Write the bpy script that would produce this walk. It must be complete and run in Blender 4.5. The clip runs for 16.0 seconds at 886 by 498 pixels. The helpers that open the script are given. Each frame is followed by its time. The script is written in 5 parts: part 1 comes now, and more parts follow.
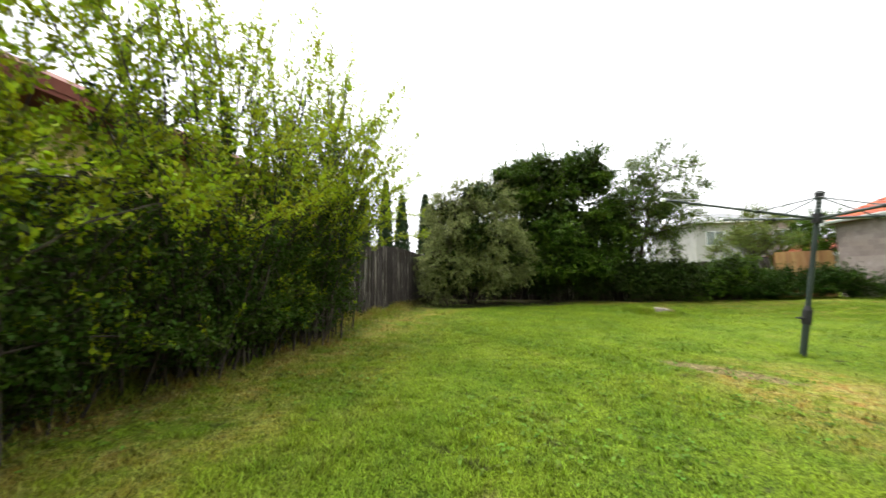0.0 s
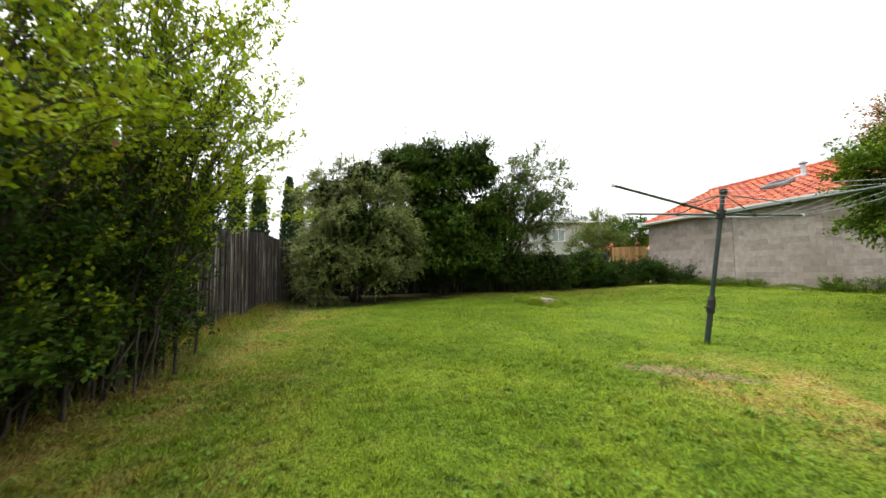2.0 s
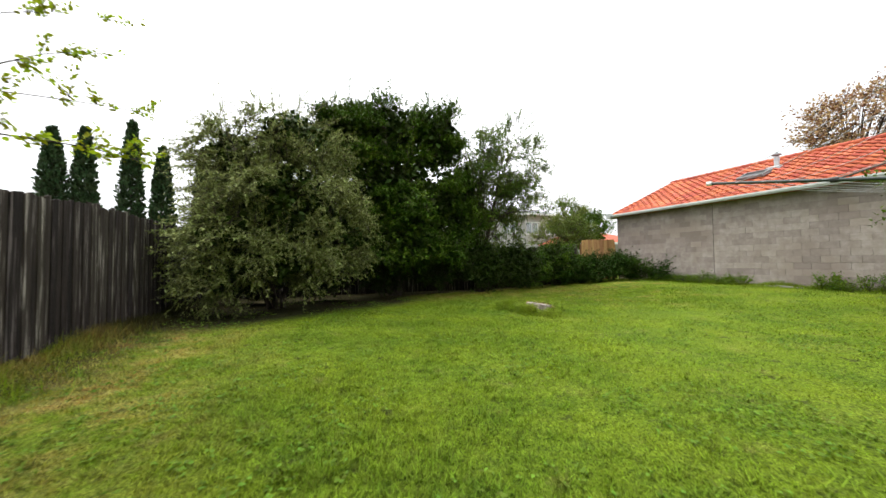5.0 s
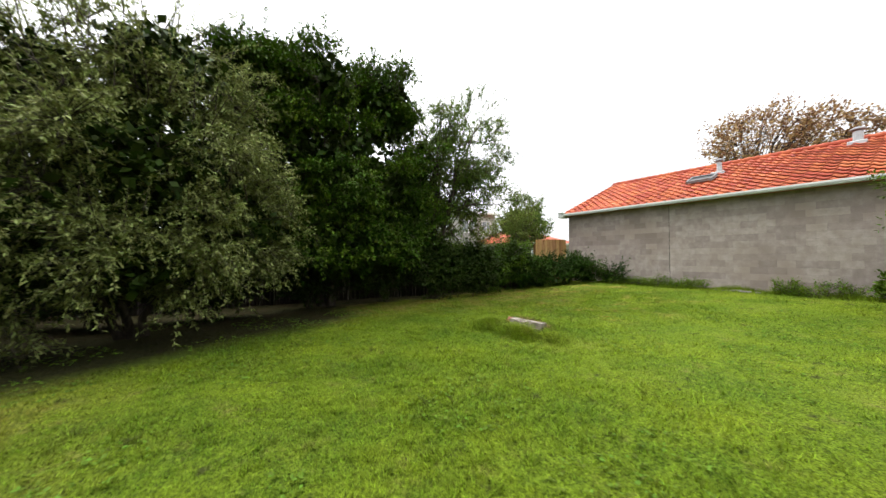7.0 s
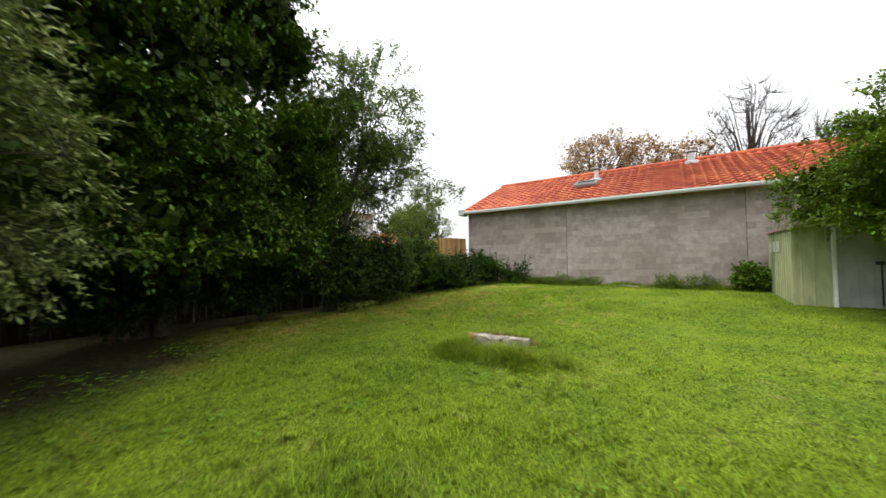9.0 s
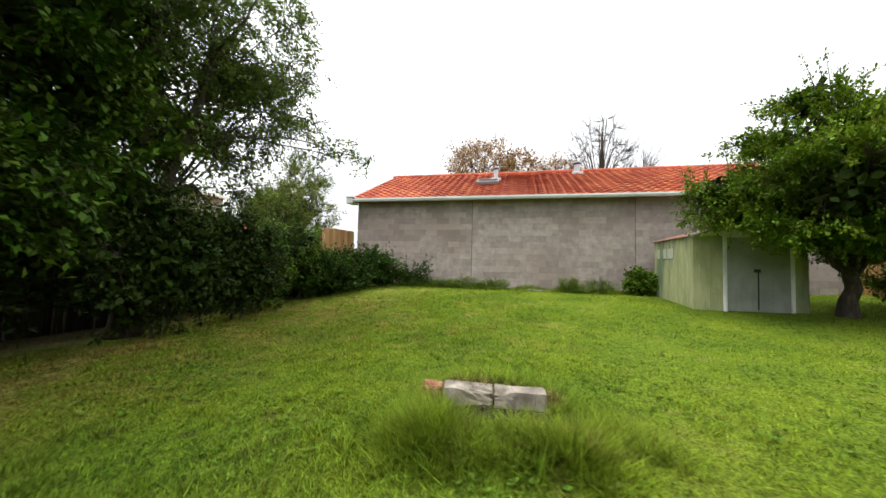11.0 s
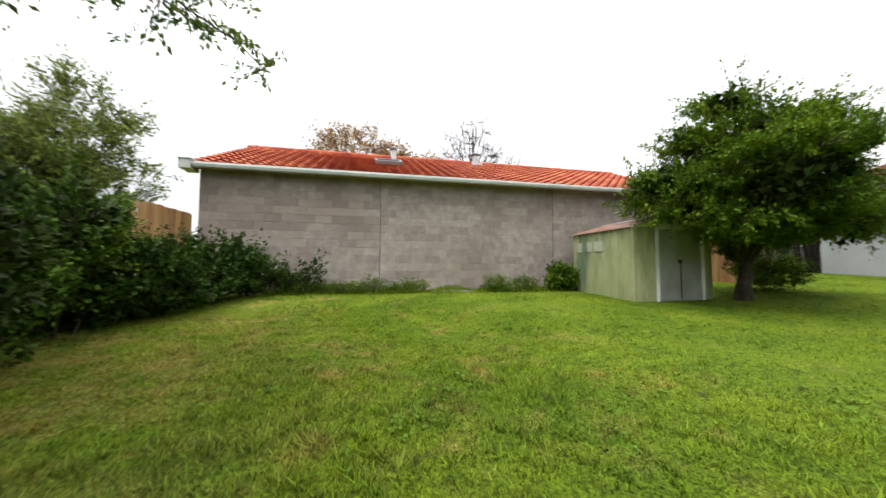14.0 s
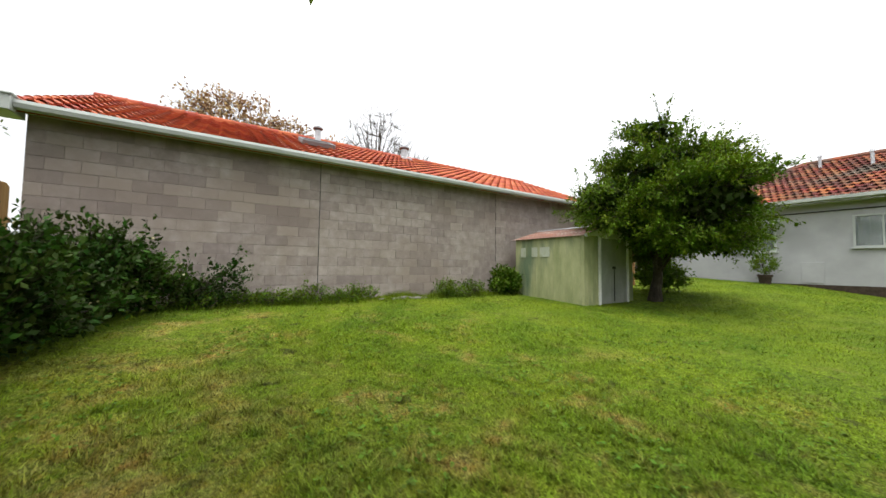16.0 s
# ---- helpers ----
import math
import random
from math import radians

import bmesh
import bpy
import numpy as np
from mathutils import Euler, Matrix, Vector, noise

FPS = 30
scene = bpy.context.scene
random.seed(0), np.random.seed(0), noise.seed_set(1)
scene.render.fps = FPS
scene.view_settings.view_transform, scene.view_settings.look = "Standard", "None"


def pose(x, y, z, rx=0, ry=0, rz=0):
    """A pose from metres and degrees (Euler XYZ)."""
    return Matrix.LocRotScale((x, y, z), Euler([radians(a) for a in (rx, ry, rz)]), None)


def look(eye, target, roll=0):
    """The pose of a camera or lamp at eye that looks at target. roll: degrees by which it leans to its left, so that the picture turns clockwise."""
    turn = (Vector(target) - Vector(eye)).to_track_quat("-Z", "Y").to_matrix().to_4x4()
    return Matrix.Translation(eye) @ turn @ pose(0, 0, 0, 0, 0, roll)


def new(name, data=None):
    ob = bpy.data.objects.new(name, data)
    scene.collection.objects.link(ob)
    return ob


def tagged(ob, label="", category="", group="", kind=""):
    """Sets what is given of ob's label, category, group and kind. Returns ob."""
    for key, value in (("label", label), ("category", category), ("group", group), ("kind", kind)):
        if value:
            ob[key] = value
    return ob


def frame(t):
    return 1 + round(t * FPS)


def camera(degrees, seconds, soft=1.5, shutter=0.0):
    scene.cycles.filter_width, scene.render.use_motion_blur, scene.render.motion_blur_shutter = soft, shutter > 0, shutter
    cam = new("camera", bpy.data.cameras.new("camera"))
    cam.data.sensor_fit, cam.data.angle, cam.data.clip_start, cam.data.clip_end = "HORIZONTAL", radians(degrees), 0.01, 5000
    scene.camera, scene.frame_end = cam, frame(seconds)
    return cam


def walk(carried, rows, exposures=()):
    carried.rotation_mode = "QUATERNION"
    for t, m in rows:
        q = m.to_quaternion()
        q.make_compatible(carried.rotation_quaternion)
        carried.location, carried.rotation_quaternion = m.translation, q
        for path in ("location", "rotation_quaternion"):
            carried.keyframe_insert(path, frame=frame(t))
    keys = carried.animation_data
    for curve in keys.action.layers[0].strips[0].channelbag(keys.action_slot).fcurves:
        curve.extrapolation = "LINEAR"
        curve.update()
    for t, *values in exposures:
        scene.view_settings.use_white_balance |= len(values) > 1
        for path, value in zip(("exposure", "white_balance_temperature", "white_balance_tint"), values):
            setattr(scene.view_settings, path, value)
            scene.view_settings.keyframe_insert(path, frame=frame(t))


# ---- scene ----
cam = camera(105.4, 16.0, shutter=0.4)
PATH = [
    (0, (-1.307, -4.143, 1.037), (-1.692, -2.188, 1.211), -0.3),
    (0.5, (-1.521, -4.009, 1.014), (-1.584, -2.015, 1.161), -0.4),
    (1, (-1.731, -3.636, 1.005), (-1.655, -1.642, 1.148), -0.5),
    (1.5, (-1.948, -3.264, 1.058), (-1.632, -1.293, 1.184), -0.7),
    (2, (-2.067, -2.78, 1.084), (-1.688, -0.82, 1.204), -0.9),
    (2.5, (-2.151, -2.299, 1.062), (-1.672, -0.361, 1.174), -1.0),
    (3, (-2.183, -1.796, 1.053), (-1.654, 0.129, 1.169), -1.3),
    (3.5, (-2.268, -1.246, 1.065), (-1.698, 0.669, 1.164), -0.9),
    (3.7, (-2.287, -1.028, 1.091), (-1.676, 0.875, 1.169), -0.7),
    (5.8, (-1.677, 0.927, 1.208), (-0.851, 2.748, 1.276), -0.3),
    (6, (-1.657, 1.203, 1.215), (-0.777, 2.998, 1.281), -0.1),
    (6.5, (-1.619, 1.841, 1.222), (-0.673, 3.601, 1.291), -0.3),
    (7, (-1.638, 2.445, 1.288), (-0.546, 4.12, 1.338), -0.0),
    (7.5, (-1.705, 2.959, 1.28), (-0.514, 4.564, 1.345), -0.2),
    (8, (-1.66, 3.646, 1.254), (-0.25, 5.064, 1.31), 0.6),
    (8.5, (-1.434, 4.227, 1.215), (0.066, 5.548, 1.281), -0.2),
    (9, (-1.141, 4.849, 1.156), (0.507, 5.981, 1.225), -0.5),
    (9.2, (-0.969, 5.074, 1.141), (0.713, 6.154, 1.22), -0.6),
    (11.3, (0.673, 6.852, 1.009), (2.632, 7.243, 1.097), 1.0),
    (11.5, (0.792, 7.032, 0.993), (2.754, 7.41, 1.084), 0.6),
    (12, (1.066, 7.342, 0.997), (3.048, 7.593, 1.087), 0.6),
    (12.5, (1.39, 7.645, 0.939), (3.387, 7.676, 1.036), 0.4),
    (13, (1.92, 8.017, 0.912), (3.916, 7.941, 1.005), 0.6),
    (13.5, (2.366, 8.272, 0.907), (4.343, 7.99, 1.005), 0.7),
    (14, (2.836, 8.501, 0.877), (4.782, 8.055, 0.989), 0.1),
    (14.5, (3.113, 8.799, 0.935), (4.912, 7.932, 1.034), 0.5),
    (15, (3.559, 9.221, 0.915), (5.296, 8.235, 1.03), 0.6),
    (15.5, (3.935, 9.612, 0.943), (5.66, 8.607, 1.058), 0.5),
    (16, (4.303, 9.84, 1.035), (5.977, 8.749, 1.134), 0.7),
]
walk(cam, [(t, look(eye, target, roll)) for t, eye, target, roll in PATH],
     [(0.0, 1.88), (1.5, 1.67), (3.5, 1.62), (7.0, 1.55), (14.5, 1.50), (16.0, 1.38)])

# ---- world, sun, exposure ----
world = bpy.data.worlds.new("overcast_sky")
scene.world = world
world.use_nodes = True
wn = world.node_tree
wn.nodes.clear()
sky = wn.nodes.new("ShaderNodeTexSky")
sky.sky_type = "NISHITA"
sky.sun_disc = False
sky.sun_elevation, sky.sun_rotation = radians(69), radians(307)
sky.air_density, sky.dust_density, sky.ozone_density = 1.0, 6.0, 1.0
w_co = wn.nodes.new("ShaderNodeTexCoord")
w_map = wn.nodes.new("ShaderNodeMapping")
w_map.inputs["Scale"].default_value = (1.0, 1.0, 2.6)
w_noise = wn.nodes.new("ShaderNodeTexNoise")
w_noise.inputs["Scale"].default_value, w_noise.inputs["Detail"].default_value = 1.6, 5
w_ramp = wn.nodes.new("ShaderNodeValToRGB")
w_ramp.color_ramp.elements[0].position, w_ramp.color_ramp.elements[0].color = 0.30, (6.0, 6.15, 6.3, 1)
w_ramp.color_ramp.elements[1].position, w_ramp.color_ramp.elements[1].color = 0.62, (9.6, 9.7, 9.8, 1)
w_mix = wn.nodes.new("ShaderNodeMix")
w_mix.data_type = "RGBA"
w_mix.inputs["Factor"].default_value = 0.96
w_bg = wn.nodes.new("ShaderNodeBackground")
w_bg.inputs["Strength"].default_value = 0.09
w_out = wn.nodes.new("ShaderNodeOutputWorld")
# an overcast sky is brighter overhead than at the horizon
w_sep = wn.nodes.new("ShaderNodeSeparateXYZ")
w_rise = wn.nodes.new("ShaderNodeMapRange")
w_rise.inputs["To Min"].default_value, w_rise.inputs["To Max"].default_value = 0.52, 1.34
w_mul = wn.nodes.new("ShaderNodeVectorMath")
w_mul.operation = "MULTIPLY"
wn.links.new(w_co.outputs["Generated"], w_sep.inputs[0])
wn.links.new(w_sep.outputs["Z"], w_rise.inputs["Value"])
wn.links.new(w_mix.outputs["Result"], w_mul.inputs[0])
wn.links.new(w_rise.outputs["Result"], w_mul.inputs[1])
wn.links.new(w_co.outputs["Generated"], w_map.inputs["Vector"])
wn.links.new(w_map.outputs["Vector"], w_noise.inputs["Vector"])
wn.links.new(w_noise.outputs["Fac"], w_ramp.inputs["Fac"])
wn.links.new(sky.outputs["Color"], w_mix.inputs["A"])
wn.links.new(w_ramp.outputs["Color"], w_mix.inputs["B"])
wn.links.new(w_mul.outputs[0], w_bg.inputs["Color"])
wn.links.new(w_bg.outputs["Background"], w_out.inputs["Surface"])

sun_data = bpy.data.lights.new("sun", "SUN")
sun_data.energy, sun_data.angle, sun_data.color = 1.3, radians(40), (1.0, 0.97, 0.92)
sun = new("sun", sun_data)
sun.matrix_world = look((-6, 4.5, 20), (0, 0, 0))


# ---- materials ----
def material(name, stops, scale=4.0, rough=0.8, metal=0.0, bump=0.3, fine=60.0, vary=None, vary_amount=0.25,
             stretch=(1, 1, 1), translucent=0.0, spec=0.3, bump_scale=None, stain=None, stain_scale=0.7):
    """A ramp over world-space noise, fine relief, and a random tone per piece ('object' or 'island')."""
    m = bpy.data.materials.new(name)
    m.use_nodes = True
    nt = m.node_tree
    nt.nodes.clear()
    N, L = nt.nodes.new, nt.links.new
    geo = N("ShaderNodeNewGeometry")
    mp = N("ShaderNodeMapping")
    mp.inputs["Scale"].default_value = stretch
    L(geo.outputs["Position"], mp.inputs["Vector"])
    n1 = N("ShaderNodeTexNoise")
    n1.inputs["Scale"].default_value, n1.inputs["Detail"].default_value = scale, 6
    n1.inputs["Roughness"].default_value = 0.65
    L(mp.outputs["Vector"], n1.inputs["Vector"])
    ramp = N("ShaderNodeValToRGB")
    els = ramp.color_ramp.elements
    while len(els) < len(stops):
        els.new(0.5)
    for i, c in enumerate(stops):
        els[i].position = 0.32 + 0.36 * i / max(1, len(stops) - 1)
        els[i].color = (*c, 1)
    L(n1.outputs["Fac"], ramp.inputs["Fac"])
    col = ramp.outputs["Color"]
    if stain:
        n3 = N("ShaderNodeTexNoise")
        n3.inputs["Scale"].default_value, n3.inputs["Detail"].default_value = stain_scale, 7
        L(mp.outputs["Vector"], n3.inputs["Vector"])
        sr = N("ShaderNodeMapRange")
        sr.inputs["From Min"].default_value, sr.inputs["From Max"].default_value = 0.5, 0.68
        L(n3.outputs["Fac"], sr.inputs["Value"])
        mx = N("ShaderNodeMix")
        mx.data_type = "RGBA"
        mx.inputs["B"].default_value = (*stain, 1)
        L(sr.outputs["Result"], mx.inputs["Factor"])
        L(col, mx.inputs["A"])
        col = mx.outputs["Result"]
    if vary:
        if vary == "object":
            rnd = N("ShaderNodeObjectInfo").outputs["Random"]
        else:
            rnd = geo.outputs["Random Per Island"]
        mr = N("ShaderNodeMapRange")
        mr.inputs["To Min"].default_value, mr.inputs["To Max"].default_value = 1 - vary_amount, 1 + vary_amount
        L(rnd, mr.inputs["Value"])
        hs = N("ShaderNodeHueSaturation")
        L(mr.outputs["Result"], hs.inputs["Value"])
        hr = N("ShaderNodeMapRange")
        hr.inputs["To Min"].default_value, hr.inputs["To Max"].default_value = 0.5 - 0.06 * vary_amount, 0.5 + 0.06 * vary_amount
        L(rnd, hr.inputs["Value"])
        L(hr.outputs["Result"], hs.inputs["Hue"])
        L(col, hs.inputs["Color"])
        col = hs.outputs["Color"]
    bs = N("ShaderNodeBsdfPrincipled")
    L(col, bs.inputs["Base Color"])
    bs.inputs["Roughness"].default_value, bs.inputs["Metallic"].default_value = rough, metal
    bs.inputs["Specular IOR Level"].default_value = spec
    if bump:
        n2 = N("ShaderNodeTexNoise")
        n2.inputs["Scale"].default_value, n2.inputs["Detail"].default_value = bump_scale or fine, 4
        L(mp.outputs["Vector"], n2.inputs["Vector"])
        bp = N("ShaderNodeBump")
        bp.inputs["Strength"].default_value, bp.inputs["Distance"].default_value = bump, 0.02
        L(n2.outputs["Fac"], bp.inputs["Height"])
        L(bp.outputs["Normal"], bs.inputs["Normal"])
    out = N("ShaderNodeOutputMaterial")
    if translucent:
        tr = N("ShaderNodeBsdfTranslucent")
        L(col, tr.inputs["Color"])
        ms = N("ShaderNodeMixShader")
        ms.inputs["Fac"].default_value = translucent
        L(bs.outputs["BSDF"], ms.inputs[1])
        L(tr.outputs["BSDF"], ms.inputs[2])
        L(ms.outputs["Shader"], out.inputs["Surface"])
    else:
        L(bs.outputs["BSDF"], out.inputs["Surface"])
    return m


def leaf_material(name, dark, mid, light, translucent=0.35, rough=0.6, vary=0.45):
    return material(name, [dark, mid, light], scale=1.3, rough=rough, bump=0, vary="island", vary_amount=vary,
                    translucent=translucent, spec=0.12)


M_SPRING = leaf_material("spring_leaf", (0.145, 0.20, 0.008), (0.225, 0.29, 0.010), (0.30, 0.355, 0.014), 0.48)
# older hedge leaves, green lowered further to paint the hedge's inner shade
M_SHADEDHEDGE = leaf_material("older_shaded_hedge_leaf", (0.020, 0.042, 0.003), (0.036, 0.068, 0.005), (0.066, 0.11, 0.008), 0.15, vary=0.4)
M_DEEP = leaf_material("deep_green_leaf", (0.028, 0.060, 0.004), (0.050, 0.096, 0.006), (0.105, 0.168, 0.012), 0.08, vary=0.35)
M_OLIVE = leaf_material("grey_green_leaf", (0.115, 0.140, 0.038), (0.180, 0.212, 0.062), (0.265, 0.295, 0.105), 0.12, vary=0.35)
M_FRUIT = leaf_material("fruit_leaf", (0.048, 0.092, 0.005), (0.085, 0.146, 0.008), (0.160, 0.232, 0.013), 0.22, vary=0.35)
M_SPARSE = leaf_material("sparse_leaf", (0.045, 0.082, 0.012), (0.08, 0.125, 0.018), (0.14, 0.18, 0.035), 0.42)
M_AUTUMN = leaf_material("russet_leaf", (0.22, 0.12, 0.06), (0.30, 0.18, 0.09), (0.36, 0.25, 0.15), 0.4)
# near-black green: the deep shade of crowns put into a leaf colour
M_SHADE = leaf_material("inner_shade_leaf", (0.014, 0.028, 0.003), (0.022, 0.040, 0.004), (0.035, 0.058, 0.006), 0.0, vary=0.3)
M_CYPRESS = leaf_material("cypress_leaf", (0.02, 0.04, 0.015), (0.03, 0.055, 0.02), (0.05, 0.075, 0.03), 0.1)
M_WEED = leaf_material("weed_leaf", (0.014, 0.035, 0.004), (0.027, 0.056, 0.006), (0.060, 0.102, 0.010), 0.15, vary=0.55)
M_LIGHTSHRUB = leaf_material("light_shrub_leaf", (0.085, 0.12, 0.022), (0.13, 0.17, 0.032), (0.20, 0.235, 0.055), 0.42)
M_CLOVER = leaf_material("lawn_weed_leaf", (0.07, 0.13, 0.012), (0.10, 0.165, 0.014), (0.14, 0.205, 0.018), 0.3)
M_FLOWER = material("pale_flower", [(0.5, 0.45, 0.2), (0.7, 0.65, 0.4)], bump=0, translucent=0.3)
M_BARK = material("bark", [(0.022, 0.018, 0.014), (0.045, 0.036, 0.028), (0.085, 0.07, 0.055)], scale=14, rough=0.95, bump=0.7, fine=50, stretch=(1, 1, 0.3))
M_FENCE = material("weathered_paling", [(0.014, 0.010, 0.008), (0.020, 0.015, 0.012), (0.033, 0.026, 0.021), (0.30, 0.27, 0.24)], scale=9, rough=0.95,
                   bump=0.6, fine=30, stretch=(2.4, 2.4, 0.10), vary="object", vary_amount=0.6)
M_RAIL = material("weathered_rail", [(0.05, 0.042, 0.035), (0.11, 0.095, 0.08)], scale=8, rough=0.95, bump=0.5, stretch=(1, 0.15, 1))
M_TAN = material("new_treated_paling", [(0.24, 0.13, 0.05), (0.34, 0.19, 0.075), (0.42, 0.26, 0.12)], scale=7, rough=0.85,
                 bump=0.4, fine=30, stretch=(2, 2, 0.15), vary="object", vary_amount=0.2)
BLOCK = [(0.236, 0.200, 0.178), (0.280, 0.241, 0.218), (0.334, 0.292, 0.268)]
M_BLOCK = material("concrete_block", BLOCK, scale=5, rough=0.95, bump=0.5, fine=90, vary="object", vary_amount=0.16, stain=(0.232, 0.192, 0.166))
M_BLOCKS = material("concrete_block_far", BLOCK, scale=5, rough=0.95, bump=0.5, fine=90, vary="island", vary_amount=0.16, stain=(0.232, 0.192, 0.166))
M_MORTAR = material("mortar", [(0.20, 0.17, 0.148), (0.29, 0.25, 0.22)], scale=20, rough=0.98, bump=0.4)
TILE = [(0.26, 0.052, 0.022), (0.37, 0.082, 0.035), (0.45, 0.125, 0.06)]
M_TILE = material("terracotta_tile", TILE, scale=1.2, rough=0.7, bump=0.15, fine=70, vary="object", vary_amount=0.16)
M_TILES = material("terracotta_tile_far", TILE, scale=1.2, rough=0.7, bump=0.15, fine=70, vary="island", vary_amount=0.16)
M_OLDTILES = material("old_mottled_tile", [(0.080, 0.055, 0.044), (0.16, 0.056, 0.034), (0.38, 0.092, 0.042)], scale=1.3, rough=0.85,
                      bump=0.2, vary="island", vary_amount=0.35, stain=(0.11, 0.09, 0.07), stain_scale=0.5)
M_GUTTER = material("pale_grey_gutter", [(0.38, 0.41, 0.39), (0.46, 0.485, 0.465)], scale=2, rough=0.5, bump=0.05, stain=(0.31, 0.33, 0.31))
M_WHITE = material("white_render", [(0.33, 0.335, 0.345), (0.38, 0.385, 0.395)], scale=1.5, rough=0.85, bump=0.1, stain=(0.30, 0.305, 0.31))
M_WHITEPAINT = material("white_paint", [(0.62, 0.64, 0.62), (0.74, 0.75, 0.73)], scale=6, rough=0.6, bump=0.1, stain=(0.45, 0.47, 0.42))
M_SHED = material("pale_green_steel", [(0.22, 0.25, 0.12), (0.30, 0.32, 0.165), (0.38, 0.385, 0.22)], scale=2.2, rough=0.5, bump=0.08,
                  stretch=(1.6, 1.6, 0.5), stain=(0.12, 0.165, 0.10), stain_scale=1.2)
M_SHEDPALE = material("pale_wall_patch", [(0.34, 0.37, 0.29), (0.42, 0.44, 0.37)], scale=5, rough=0.6, bump=0.05, stain=(0.26, 0.30, 0.19), stain_scale=5)
M_SHEDDOOR = material("dull_grey_door", [(0.20, 0.215, 0.19), (0.28, 0.295, 0.265)], scale=3, rough=0.6, bump=0.1)
M_RUST = material("rusty_roof_sheet", [(0.12, 0.06, 0.045), (0.20, 0.105, 0.075), (0.34, 0.30, 0.27)], scale=2.5, rough=0.75, bump=0.2,
                  stretch=(0.6, 2.5, 1), stain=(0.20, 0.075, 0.045), stain_scale=1.5)
M_ZINC = material("zinc_sheet", [(0.36, 0.37, 0.38), (0.50, 0.51, 0.52)], scale=4, rough=0.4, metal=0.6, bump=0.05)
M_DARKSTEEL = material("dark_green_steel", [(0.012, 0.022, 0.018), (0.025, 0.038, 0.032)], scale=12, rough=0.45, bump=0.1, spec=0.5)
M_BLACK = material("black_rubber", [(0.012, 0.012, 0.012), (0.025, 0.025, 0.025)], scale=10, rough=0.6, bump=0.1)
M_WIRE = material("line_wire", [(0.25, 0.26, 0.27), (0.4, 0.41, 0.42)], scale=10, rough=0.5, bump=0)
M_CONCRETE = material("old_concrete", [(0.145, 0.122, 0.095), (0.215, 0.188, 0.152), (0.33, 0.295, 0.25)], scale=9, rough=0.95, bump=0.22, fine=70, stain=(0.11, 0.096, 0.078), stain_scale=7)
M_REDBRICK = material("red_brick", [(0.17, 0.065, 0.036), (0.25, 0.115, 0.065), (0.34, 0.22, 0.16)], scale=16, rough=0.95, bump=0.7)
M_YELLOWBRICK = material("yellow_brick", [(0.40, 0.29, 0.13), (0.52, 0.39, 0.19)], scale=3, rough=0.9, bump=0.3, vary="island", vary_amount=0.2)
M_DARKROOF = material("dark_eave", [(0.10, 0.03, 0.02), (0.17, 0.05, 0.03)], scale=3, rough=0.8, bump=0.2)
M_GREYROOF = material("grey_roof", [(0.15, 0.155, 0.16), (0.22, 0.225, 0.23)], scale=2, rough=0.8, bump=0.2)
M_CREAM = material("cream_render", [(0.27, 0.265, 0.25), (0.34, 0.335, 0.315)], scale=1, rough=0.9, bump=0.1)
# stretched dark-to-pale stripes paint the shading of pleats on a flat curtain
M_CURTAIN = material("curtain", [(0.10, 0.115, 0.125), (0.20, 0.22, 0.23), (0.42, 0.44, 0.45)], scale=6, rough=0.9, bump=0.3, stretch=(6, 1, 0.2))
M_SOIL = material("dug_soil", [(0.03, 0.022, 0.016), (0.07, 0.05, 0.035)], scale=12, rough=1, bump=0.8)
M_RUBBLE = material("stone_rubble", [(0.2, 0.185, 0.165), (0.34, 0.32, 0.29)], scale=9, rough=0.95, bump=0.6, vary="island", vary_amount=0.3)

M_DARKGLASS = material("dark_tinted_glass", [(0.008, 0.009, 0.010), (0.014, 0.015, 0.016)], scale=3, rough=0.35, bump=0, spec=0.25)
M_GLASS = bpy.data.materials.new("window_glass")
M_GLASS.use_nodes = True
gb = M_GLASS.node_tree.nodes["Principled BSDF"]
gb.inputs["Base Color"].default_value = (0.75, 0.8, 0.8, 1)
gb.inputs["Roughness"].default_value = 0.03
gb.inputs["Transmission Weight"].default_value = 0.85


